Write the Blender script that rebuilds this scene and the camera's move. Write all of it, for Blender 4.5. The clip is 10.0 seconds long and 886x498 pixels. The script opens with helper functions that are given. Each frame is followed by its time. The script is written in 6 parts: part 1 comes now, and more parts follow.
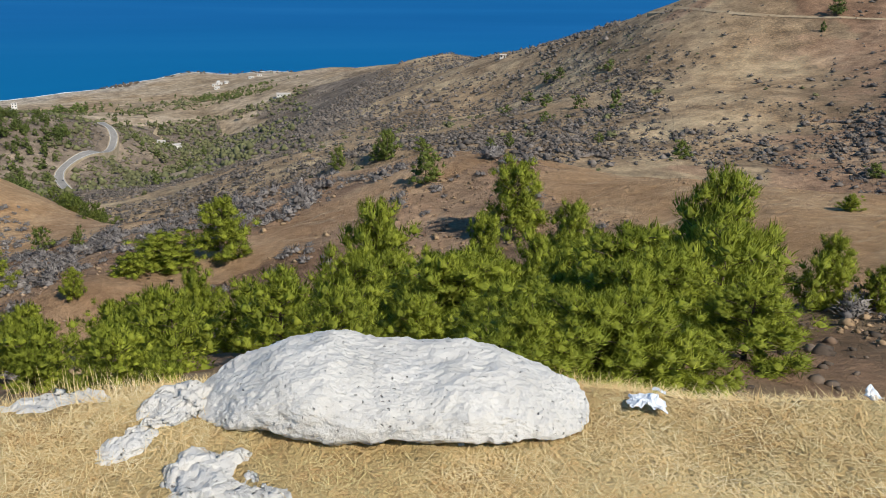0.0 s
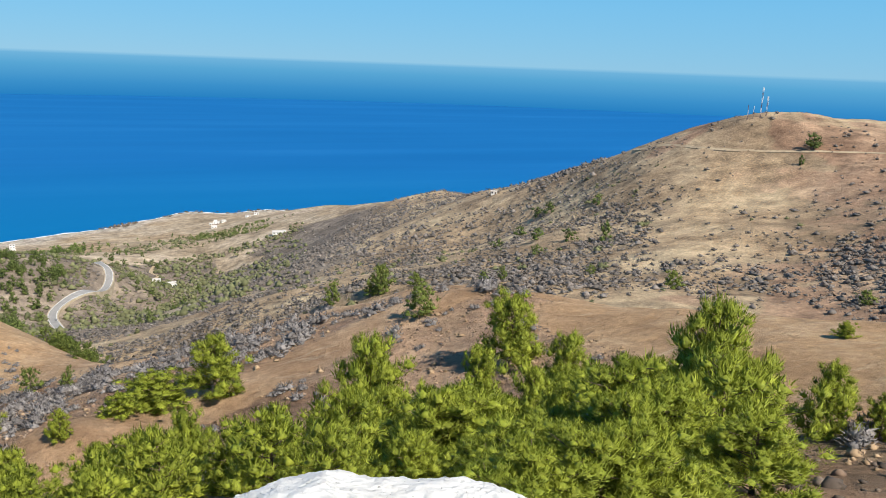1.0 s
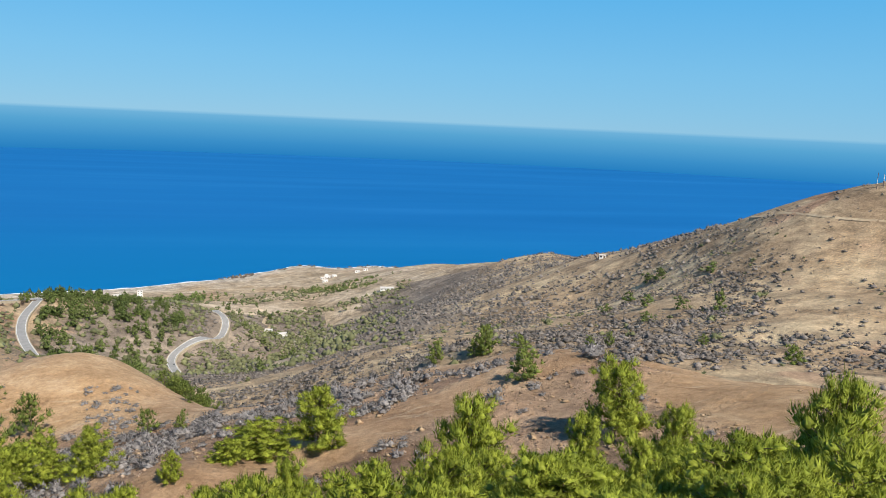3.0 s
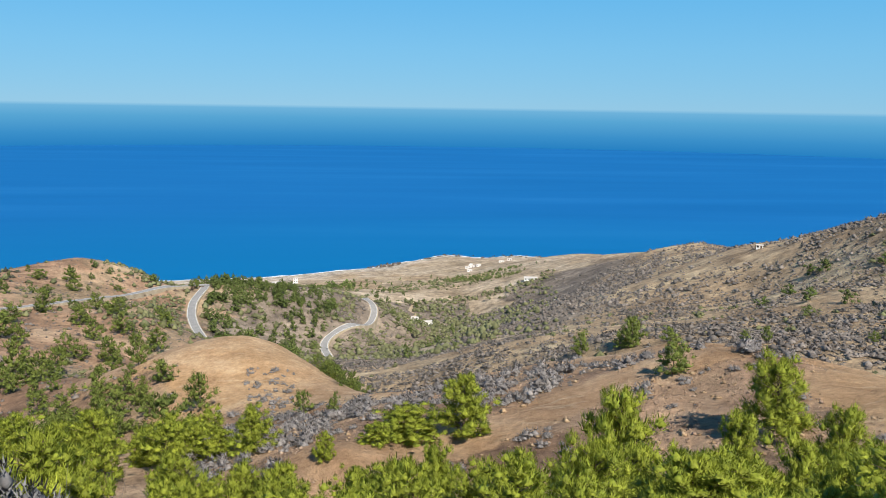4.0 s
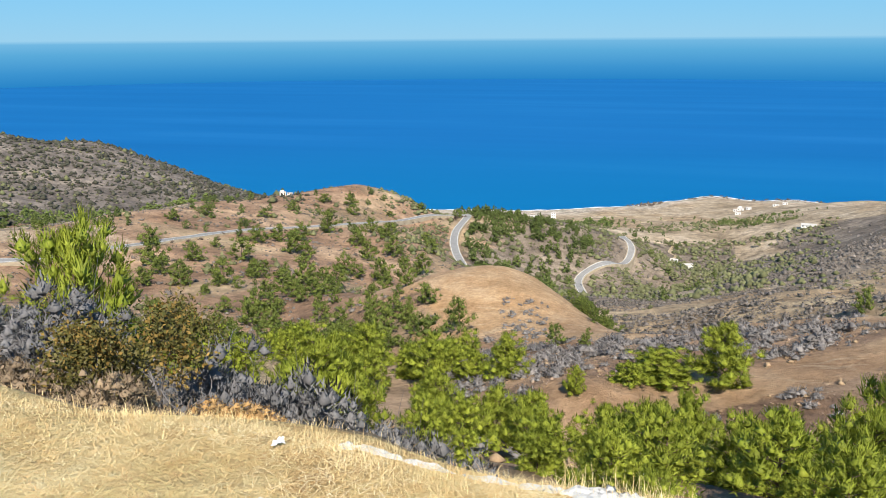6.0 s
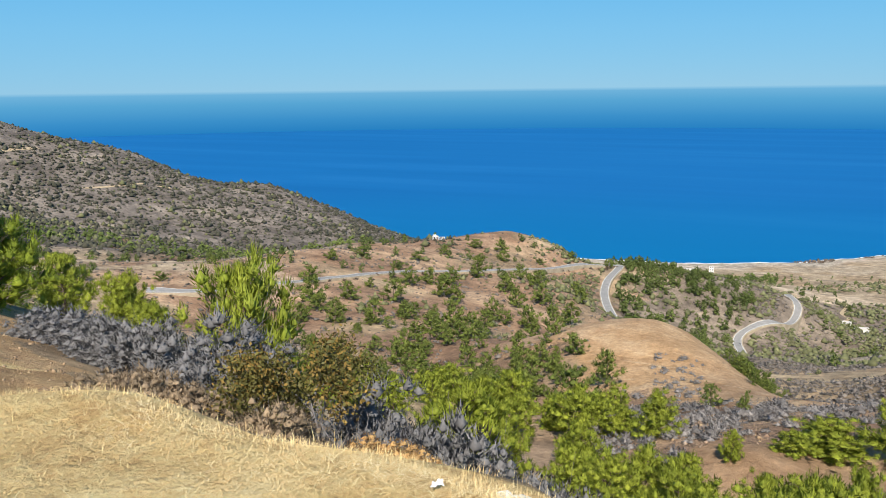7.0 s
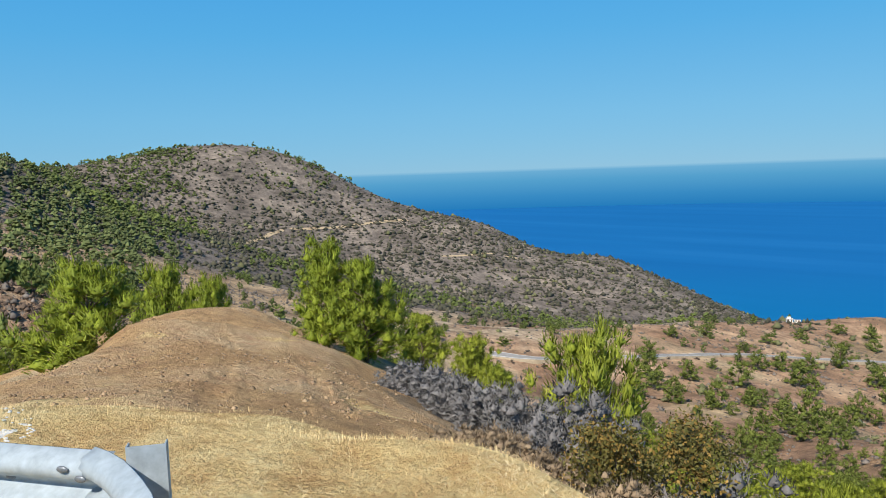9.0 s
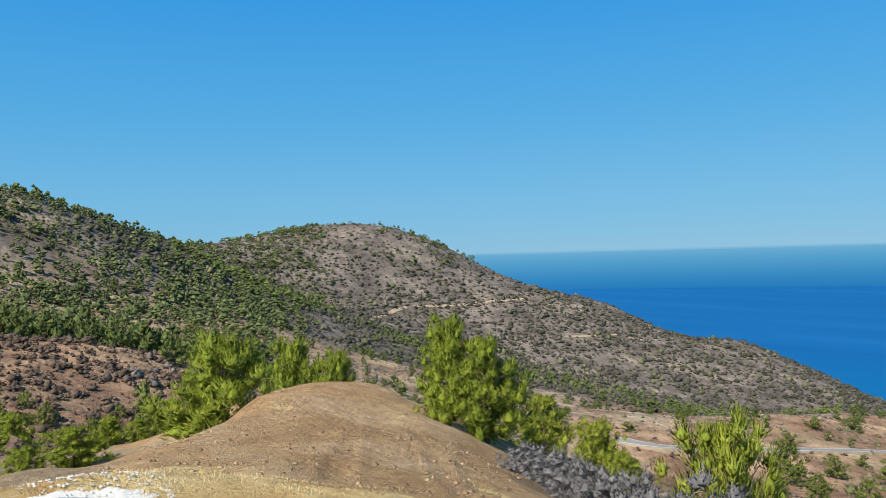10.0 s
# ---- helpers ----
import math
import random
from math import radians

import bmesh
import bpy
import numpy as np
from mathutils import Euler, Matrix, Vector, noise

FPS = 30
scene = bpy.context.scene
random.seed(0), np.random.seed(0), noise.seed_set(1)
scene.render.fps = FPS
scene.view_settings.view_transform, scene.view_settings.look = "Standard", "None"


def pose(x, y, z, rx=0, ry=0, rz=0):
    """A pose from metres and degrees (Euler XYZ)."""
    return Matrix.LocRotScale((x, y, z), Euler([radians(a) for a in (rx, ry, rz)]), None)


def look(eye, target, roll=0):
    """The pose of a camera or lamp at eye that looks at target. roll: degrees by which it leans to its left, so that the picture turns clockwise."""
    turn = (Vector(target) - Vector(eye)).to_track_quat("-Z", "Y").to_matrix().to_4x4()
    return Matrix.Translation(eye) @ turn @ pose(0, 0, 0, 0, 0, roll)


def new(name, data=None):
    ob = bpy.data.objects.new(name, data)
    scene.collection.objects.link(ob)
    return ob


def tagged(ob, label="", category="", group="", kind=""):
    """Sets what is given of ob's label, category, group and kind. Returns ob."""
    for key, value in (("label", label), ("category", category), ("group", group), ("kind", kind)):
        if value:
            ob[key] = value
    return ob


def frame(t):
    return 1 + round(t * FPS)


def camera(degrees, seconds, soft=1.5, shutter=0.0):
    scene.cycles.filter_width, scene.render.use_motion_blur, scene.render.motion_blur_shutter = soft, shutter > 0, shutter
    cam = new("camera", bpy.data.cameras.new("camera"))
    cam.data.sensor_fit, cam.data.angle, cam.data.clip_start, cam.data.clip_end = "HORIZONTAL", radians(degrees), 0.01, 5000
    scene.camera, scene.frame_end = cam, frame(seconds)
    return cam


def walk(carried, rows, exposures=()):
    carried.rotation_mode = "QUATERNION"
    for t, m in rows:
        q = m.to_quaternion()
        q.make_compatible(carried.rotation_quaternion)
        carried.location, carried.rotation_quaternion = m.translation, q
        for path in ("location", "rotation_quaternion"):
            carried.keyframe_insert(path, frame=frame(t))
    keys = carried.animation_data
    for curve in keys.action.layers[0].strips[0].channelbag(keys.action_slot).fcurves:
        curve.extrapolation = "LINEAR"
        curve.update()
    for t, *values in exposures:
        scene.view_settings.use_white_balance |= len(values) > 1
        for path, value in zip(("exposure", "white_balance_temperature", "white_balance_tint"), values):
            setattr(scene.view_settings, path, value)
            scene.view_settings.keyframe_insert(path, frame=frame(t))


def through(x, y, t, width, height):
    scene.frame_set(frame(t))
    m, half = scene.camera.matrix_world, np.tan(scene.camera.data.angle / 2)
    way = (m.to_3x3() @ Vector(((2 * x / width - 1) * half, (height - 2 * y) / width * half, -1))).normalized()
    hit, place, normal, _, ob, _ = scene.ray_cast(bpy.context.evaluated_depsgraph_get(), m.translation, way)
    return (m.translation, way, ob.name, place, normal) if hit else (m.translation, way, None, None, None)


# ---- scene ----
# ---- camera ----
EYE = 240.0        # metres above the sea


def eye(turn, tilt, roll):
    """Held at arm's length by someone who turns on the spot: degrees to the right of north, above level, and lean."""
    a, e = radians(turn), radians(tilt)
    p = Vector((0.42 * math.sin(a), 0.42 * math.cos(a) - 0.42, EYE))
    return look(p, p + Vector((math.sin(a) * math.cos(e), math.cos(a) * math.cos(e), math.sin(e))), roll)


cam = camera(58.88, 10.0, soft=0.8)
PATH = [
    (0.0, eye(23.01, -23.00, 2.98)),
    (0.5, eye(21.47, -16.35, 1.53)),
    (1.0, eye(22.99, -13.26, 2.08)),
    (1.5, eye(22.01, -12.03, 1.89)),
    (2.0, eye(18.38, -10.51, 1.48)),
    (2.2, eye(17.95, -9.91, 2.03)),
    (3.3, eye(12.51, -9.04, 2.13)),
    (3.5, eye(10.32, -9.08, 1.66)),
    (4.0, eye(4.35, -10.23, 0.86)),
    (4.5, eye(-1.65, -13.40, -0.53)),
    (5.0, eye(-6.04, -15.74, -0.98)),
    (5.2, eye(-7.71, -16.49, -0.91)),
    (6.3, eye(-18.47, -13.89, -0.58)),
    (6.5, eye(-21.37, -13.08, -0.81)),
    (7.0, eye(-25.82, -11.49, -0.67)),
    (7.5, eye(-29.25, -9.86, -0.42)),
    (8.0, eye(-35.98, -8.98, -1.33)),
    (8.5, eye(-43.73, -7.31, -1.98)),
    (9.0, eye(-50.34, -5.62, -1.92)),
    (9.5, eye(-60.02, -3.56, -2.43)),
    (10.0, eye(-59.03, 0.37, -1.55)),
]

EXPOSURES = [(0.0, -0.14), (0.5, 0.1), (1.0, 0.42), (2.0, 0.42), (3.5, 0.38), (4.5, 0.5), (5.0, 0.6), (6.5, 0.45), (7.5, 0.38), (8.5, 0.33), (10.0, 0.27)]
walk(cam, PATH, EXPOSURES)

# ---- light ----
SUN_TURN, SUN_HIGH = 158.0, 45.0
world = bpy.data.worlds.new("world")
scene.world = world
world.use_nodes = True
sky = world.node_tree.nodes.new("ShaderNodeTexSky")
sky.sky_type, sky.sun_disc = "NISHITA", False
sky.sun_elevation, sky.sun_rotation = radians(SUN_HIGH), radians(SUN_TURN)
sky.air_density, sky.dust_density, sky.ozone_density, sky.altitude = 1.0, 0.0, 6.0, 1500
nodes, links = world.node_tree.nodes, world.node_tree.links
back = nodes["Background"]
back.inputs["Strength"].default_value = 0.01
links.new(sky.outputs[0], back.inputs["Color"])
# the clear deep blue of dry autumn air, paler towards the horizon all round
air = nodes.new("ShaderNodeBackground")
air.inputs["Strength"].default_value = 0.89
high = nodes.new("ShaderNodeSeparateXYZ")
links.new(nodes.new("ShaderNodeTexCoord").outputs["Generated"], high.inputs[0])
blue = nodes.new("ShaderNodeValToRGB")
while len(blue.color_ramp.elements) < 6:
    blue.color_ramp.elements.new(0.5)
for stop, (place, colour) in zip(blue.color_ramp.elements, ((0.0, (0.16, 0.395, 0.585)), (0.07, (0.13, 0.39, 0.62)), (0.17, (0.07, 0.345, 0.64)), (0.31, (0.028, 0.275, 0.65)), (0.6, (0.03, 0.12, 0.30)), (1.0, (0.03, 0.08, 0.18)))):
    stop.position, stop.color = place, (*colour, 1)
links.new(high.outputs[2], blue.inputs["Fac"])
links.new(blue.outputs[0], air.inputs["Color"])
both = nodes.new("ShaderNodeAddShader")
links.new(back.outputs[0], both.inputs[0])
links.new(air.outputs[0], both.inputs[1])
# far sea's haze painted into the background, below the horizon and past the sheet of water
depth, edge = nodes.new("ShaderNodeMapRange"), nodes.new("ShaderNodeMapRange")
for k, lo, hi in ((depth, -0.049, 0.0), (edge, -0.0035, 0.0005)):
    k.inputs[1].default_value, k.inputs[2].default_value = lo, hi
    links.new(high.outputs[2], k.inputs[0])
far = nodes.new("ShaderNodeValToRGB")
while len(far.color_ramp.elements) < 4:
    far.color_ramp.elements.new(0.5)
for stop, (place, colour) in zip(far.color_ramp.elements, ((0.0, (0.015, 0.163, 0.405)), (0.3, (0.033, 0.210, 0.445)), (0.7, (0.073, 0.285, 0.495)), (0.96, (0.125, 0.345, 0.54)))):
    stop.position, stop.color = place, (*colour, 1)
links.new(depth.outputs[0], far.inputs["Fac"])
painted_haze = nodes.new("ShaderNodeBackground")
links.new(far.outputs[0], painted_haze.inputs["Color"])
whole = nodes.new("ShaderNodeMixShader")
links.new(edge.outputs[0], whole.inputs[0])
links.new(painted_haze.outputs[0], whole.inputs[1])
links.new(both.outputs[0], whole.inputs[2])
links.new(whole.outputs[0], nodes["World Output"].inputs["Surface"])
sun = new("sun", bpy.data.lights.new("sun", "SUN"))
sun.data.energy, sun.data.angle, sun.data.color = 5.0, radians(0.6), (1.0, 0.93, 0.82)
a, e = radians(SUN_TURN), radians(SUN_HIGH)
sun.matrix_world = look((0, 0, 400), Vector((0, 0, 400)) - Vector((math.sin(a) * math.cos(e), math.cos(a) * math.cos(e), math.sin(e))))

# ---- materials ----
def material(name, rough=0.9, metal=0.0):
    m = bpy.data.materials.new(name)
    m.use_nodes = True
    b = m.node_tree.nodes["Principled BSDF"]
    b.inputs["Roughness"].default_value, b.inputs["Metallic"].default_value = rough, metal
    b.inputs["Specular IOR Level"].default_value = 0.25
    return m, m.node_tree.nodes, m.node_tree.links, b


def rgb(c):
    return (c[0], c[1], c[2], 1.0)


def noise_at(n, l, scale, detail=4.0, rough=0.6, vector=None):
    t = n.new("ShaderNodeTexNoise")
    t.inputs["Scale"].default_value, t.inputs["Detail"].default_value, t.inputs["Roughness"].default_value = scale, detail, rough
    if vector is None:
        g = n.new("ShaderNodeNewGeometry")
        vector = g.outputs["Position"]
    l.new(vector, t.inputs["Vector"])
    return t.outputs["Fac"]


def ramp(n, l, fac, stops):
    r = n.new("ShaderNodeValToRGB")
    e = r.color_ramp.elements
    while len(e) < len(stops):
        e.new(0.5)
    for k, (p, c) in zip(e, stops):
        k.position, k.color = p, rgb(c)
    l.new(fac, r.inputs["Fac"])
    return r.outputs["Color"]


def mix(n, l, fac, a, b, how="MIX"):
    m = n.new("ShaderNodeMix")
    m.data_type, m.blend_type = "RGBA", how
    for socket, v in ((m.inputs[0], fac), (m.inputs[6], a), (m.inputs[7], b)):
        if isinstance(v, (int, float)):
            socket.default_value = v
        elif isinstance(v, tuple):
            socket.default_value = rgb(v)
        else:
            l.new(v, socket)
    return m.outputs[2]


def bump(n, l, b, height, strength, distance):
    k = n.new("ShaderNodeBump")
    k.inputs["Strength"].default_value, k.inputs["Distance"].default_value = strength, distance
    l.new(height, k.inputs["Height"])
    l.new(k.outputs[0], b.inputs["Normal"])


def mottled(name, dark, light, scale, rough=0.9, metal=0.0, relief=0.0, distance=0.02, scale2=None, islands=0.0):
    """A surface of two tones at two sizes of grain; islands: how much single pieces differ."""
    m, n, l, b = material(name, rough, metal)
    c = ramp(n, l, noise_at(n, l, scale), [(0.3, dark), (0.7, light)])
    fine = noise_at(n, l, scale2 or scale * 7, 3.0)
    c = mix(n, l, 0.6, c, ramp(n, l, fine, [(0.25, (0.35, 0.35, 0.35)), (0.75, (0.68, 0.68, 0.68))]), "OVERLAY")
    if islands:
        g = n.new("ShaderNodeNewGeometry")
        i = n.new("ShaderNodeObjectInfo")
        add = n.new("ShaderNodeMath")
        add.operation = "FRACT"
        s = n.new("ShaderNodeMath")
        l.new(g.outputs["Random Per Island"], s.inputs[0])
        l.new(i.outputs["Random"], s.inputs[1])
        l.new(s.outputs[0], add.inputs[0])
        c = mix(n, l, islands, c, ramp(n, l, add.outputs[0], [(0.0, (0.22, 0.22, 0.22)), (1.0, (0.78, 0.78, 0.78))]), "OVERLAY")
    l.new(c, b.inputs["Base Color"])
    if relief:
        bump(n, l, b, fine, relief, distance)
    return m


def ragged(n, l, amount, grain):
    """A soft cover map turned into a sharp, frayed border."""
    a = n.new("ShaderNodeMath")
    a.operation = "MULTIPLY_ADD"
    l.new(grain, a.inputs[0])
    a.inputs[1].default_value = 1.1
    l.new(amount, a.inputs[2])
    k = n.new("ShaderNodeMapRange")
    k.inputs[1].default_value, k.inputs[2].default_value = 0.93, 1.17
    l.new(a.outputs[0], k.inputs[0])
    return k.outputs[0]


def ground_material():
    """Soils by the sheet's own cover maps: bare brown earth, straw, pale fields, grey stony slopes; else tan scrub land."""
    m, n, l, b = material("ground", 0.95)
    b.inputs["Specular IOR Level"].default_value = 0.1
    att = n.new("ShaderNodeAttribute")
    att.attribute_name = "cover"
    sep = n.new("ShaderNodeSeparateColor")
    l.new(att.outputs["Color"], sep.inputs[0])
    wide, broad = noise_at(n, l, 0.02, 13.0, 0.68), noise_at(n, l, 0.11, 13.0, 0.72)
    close, tiny = noise_at(n, l, 1.1, 9.0, 0.74), noise_at(n, l, 14.0, 6.0, 0.7)
    scrub = ramp(n, l, wide, [(0.36, (0.25, 0.178, 0.113)), (0.5, (0.39, 0.287, 0.182)), (0.64, (0.51, 0.40, 0.258))])
    red = ramp(n, l, wide, [(0.36, (0.235, 0.145, 0.093)), (0.5, (0.345, 0.225, 0.147)), (0.64, (0.49, 0.35, 0.23))])
    earth = ramp(n, l, broad, [(0.3, (0.41, 0.245, 0.115)), (0.5, (0.56, 0.36, 0.182)), (0.62, (0.66, 0.46, 0.265))])
    g = n.new("ShaderNodeNewGeometry")
    drawn = n.new("ShaderNodeMapping")
    drawn.inputs["Scale"].default_value, drawn.inputs["Rotation"].default_value = (0.10, 0.42, 0.3), (0, 0, 0.55)
    l.new(g.outputs["Position"], drawn.inputs["Vector"])
    chalk = ramp(n, l, noise_at(n, l, 1.0, 7.0, 0.7, drawn.outputs[0]), [(0.58, (0, 0, 0)), (0.68, (0.8, 0.8, 0.8))])
    earth = mix(n, l, chalk, earth, (0.60, 0.45, 0.28))
    sand = ramp(n, l, broad, [(0.35, (0.36, 0.31, 0.25)), (0.65, (0.48, 0.42, 0.34))])
    pale = ramp(n, l, wide, [(0.36, (0.27, 0.205, 0.135)), (0.5, (0.40, 0.315, 0.22)), (0.62, (0.52, 0.425, 0.315))])
    grey = ramp(n, l, wide, [(0.36, (0.112, 0.096, 0.084)), (0.5, (0.18, 0.154, 0.134)), (0.66, (0.29, 0.245, 0.205))])
    straw = ramp(n, l, close, [(0.3, (0.60, 0.415, 0.165)), (0.7, (0.90, 0.685, 0.35))])
    other = n.new("ShaderNodeAttribute")
    other.attribute_name = "stony"
    two = n.new("ShaderNodeSeparateColor")
    l.new(other.outputs["Color"], two.inputs[0])
    c = mix(n, l, two.outputs[0], scrub, grey)
    c = mix(n, l, ragged(n, l, two.outputs[1], broad), c, red)
    c = mix(n, l, ragged(n, l, sep.outputs[2], broad), c, pale)
    c = mix(n, l, two.outputs[2], c, sand)
    rough = mix(n, l, 0.85, c, ramp(n, l, broad, [(0.33, (0.2, 0.2, 0.21)), (0.66, (0.78, 0.77, 0.74))]), "OVERLAY")
    ruddy = ramp(n, l, broad, [(0.3, (0.265, 0.158, 0.088)), (0.48, (0.415, 0.267, 0.156)), (0.66, (0.55, 0.385, 0.24))])
    ruddy = mix(n, l, chalk, ruddy, (0.55, 0.42, 0.28))
    earth = mix(n, l, two.outputs[1], earth, ruddy)
    c = mix(n, l, ragged(n, l, sep.outputs[0], close), rough, earth)
    c = mix(n, l, ragged(n, l, sep.outputs[1], close), c, straw)
    c = mix(n, l, 0.6, c, ramp(n, l, close, [(0.3, (0.25, 0.25, 0.25)), (0.7, (0.74, 0.74, 0.74))]), "OVERLAY")
    c = mix(n, l, 0.4, c, ramp(n, l, tiny, [(0.3, (0.3, 0.3, 0.3)), (0.7, (0.7, 0.7, 0.7))]), "OVERLAY")
    l.new(c, b.inputs["Base Color"])
    add = n.new("ShaderNodeMath")
    add.operation = "MULTIPLY_ADD"
    l.new(broad, add.inputs[0])
    add.inputs[1].default_value = 3.0
    l.new(close, add.inputs[2])
    bump(n, l, b, add.outputs[0], 0.85, 0.6)
    return m


GROUND = ground_material()


def leafage(name, dark, light, scale, rough=0.65, islands=0.5, through=0.3):
    """Leaves: a mottled face that lets some light through."""
    m = mottled(name, dark, light, scale, rough, islands=islands)
    n, l = m.node_tree.nodes, m.node_tree.links
    b, out = n["Principled BSDF"], n["Material Output"]
    t, k = n.new("ShaderNodeBsdfTranslucent"), n.new("ShaderNodeMixShader")
    l.new(b.inputs["Base Color"].links[0].from_socket, t.inputs["Color"])
    k.inputs[0].default_value = through
    l.new(b.outputs[0], k.inputs[1])
    l.new(t.outputs[0], k.inputs[2])
    l.new(k.outputs[0], out.inputs["Surface"])
    return m


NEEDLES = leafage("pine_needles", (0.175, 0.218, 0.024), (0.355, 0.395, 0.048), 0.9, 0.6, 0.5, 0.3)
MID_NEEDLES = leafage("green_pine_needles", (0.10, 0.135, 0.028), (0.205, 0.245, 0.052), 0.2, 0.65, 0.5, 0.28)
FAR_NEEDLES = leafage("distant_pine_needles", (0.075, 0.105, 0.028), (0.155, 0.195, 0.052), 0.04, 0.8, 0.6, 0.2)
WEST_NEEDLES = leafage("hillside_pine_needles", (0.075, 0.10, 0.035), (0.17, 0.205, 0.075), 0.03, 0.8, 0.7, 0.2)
GREEN_NEEDLES = leafage("mid_green_pine_needles", (0.14, 0.19, 0.018), (0.28, 0.335, 0.036), 0.8, 0.6, 0.5, 0.3)
RUBBLE = mottled("red_brown_stones", (0.20, 0.125, 0.085), (0.42, 0.31, 0.22), 0.5, 0.95, islands=0.6)
DARK_ROCK = mottled("dark_brown_rock", (0.075, 0.058, 0.045), (0.19, 0.145, 0.11), 0.7, 0.95, islands=0.5)
CLODS = mottled("dry_cushions", (0.20, 0.13, 0.075), (0.40, 0.29, 0.18), 0.8, 0.95, islands=0.6)
SPOTS = mottled("dark_far_bushes", (0.045, 0.048, 0.034), (0.10, 0.095, 0.066), 0.05, 0.95, islands=0.5)
BARK = mottled("bark", (0.09, 0.06, 0.045), (0.2, 0.15, 0.11), 6, 0.95, relief=0.5)
PALE_TWIGS = mottled("pale_grey_scrub", (0.15, 0.138, 0.132), (0.29, 0.268, 0.255), 0.5, 0.95, islands=0.45)
GREY_TWIGS = mottled("grey_scrub", (0.11, 0.097, 0.087), (0.225, 0.195, 0.17), 0.15, 0.95, islands=0.6)
KNOLL_TWIGS = mottled("dark_brown_scrub", (0.07, 0.052, 0.042), (0.16, 0.115, 0.085), 0.2, 0.95, islands=0.5)
OLIVE_SCRUB = mottled("olive_scrub", (0.095, 0.105, 0.05), (0.19, 0.19, 0.09), 0.1, 0.9, islands=0.5)
def chalk_stone():
    """White crumbly stone: pitted all over, with the shade in the pits painted on as grey."""
    m, n, l, b = material("white_stone", 0.95)
    tone = ramp(n, l, noise_at(n, l, 5, 5.0), [(0.3, (0.68, 0.667, 0.63)), (0.7, (0.82, 0.806, 0.77))])
    g = n.new("ShaderNodeNewGeometry")
    pits = n.new("ShaderNodeTexVoronoi")
    pits.inputs["Scale"].default_value, pits.inputs["Detail"].default_value = 34, 1.0
    warp = n.new("ShaderNodeVectorMath")
    warp.operation = "ADD"
    shake = n.new("ShaderNodeTexNoise")
    shake.inputs["Scale"].default_value = 30
    l.new(g.outputs["Position"], shake.inputs["Vector"])
    little = n.new("ShaderNodeVectorMath")
    little.operation = "SCALE"
    little.inputs["Scale"].default_value = 0.03
    l.new(shake.outputs["Color"], little.inputs[0])
    l.new(g.outputs["Position"], warp.inputs[0])
    l.new(little.outputs[0], warp.inputs[1])
    l.new(warp.outputs[0], pits.inputs["Vector"])
    hole = n.new("ShaderNodeMapRange")
    hole.inputs[1].default_value, hole.inputs[2].default_value = 0.16, 0.40
    l.new(pits.outputs["Distance"], hole.inputs[0])
    where = n.new("ShaderNodeMapRange")
    where.inputs[1].default_value, where.inputs[2].default_value = 0.40, 0.54
    l.new(noise_at(n, l, 9, 5.0, 0.7), where.inputs[0])
    keep = n.new("ShaderNodeMath")
    keep.operation = "MAXIMUM"
    flip = n.new("ShaderNodeMath")
    flip.operation = "SUBTRACT"
    flip.inputs[0].default_value = 1.0
    l.new(where.outputs[0], flip.inputs[1])
    l.new(flip.outputs[0], keep.inputs[0])
    l.new(hole.outputs[0], keep.inputs[1])
    # grey painted into the pits as their shade, besides the bump
    l.new(mix(n, l, keep.outputs[0], (0.22, 0.205, 0.185), tone), b.inputs["Base Color"])
    add = n.new("ShaderNodeMath")
    add.operation = "ADD"
    l.new(keep.outputs[0], add.inputs[0])
    l.new(noise_at(n, l, 60, 6.0, 0.7), add.inputs[1])
    bump(n, l, b, add.outputs[0], 1.0, 0.014)
    return m


WHITE_STONE = chalk_stone()
STRAW = mottled("straw", (0.65, 0.47, 0.205), (0.93, 0.735, 0.405), 1.5, 0.8, islands=0.55)
ASPHALT = mottled("asphalt", (0.24, 0.235, 0.225), (0.32, 0.31, 0.295), 0.3, 0.9)
GALVANISED = mottled("galvanised_steel", (0.31, 0.365, 0.41), (0.37, 0.43, 0.475), 2.5, 0.5, 0.1, relief=0.05, distance=0.003)
PLASTER = mottled("white_plaster", (0.68, 0.67, 0.64), (0.82, 0.81, 0.78), 1.5, 0.9)


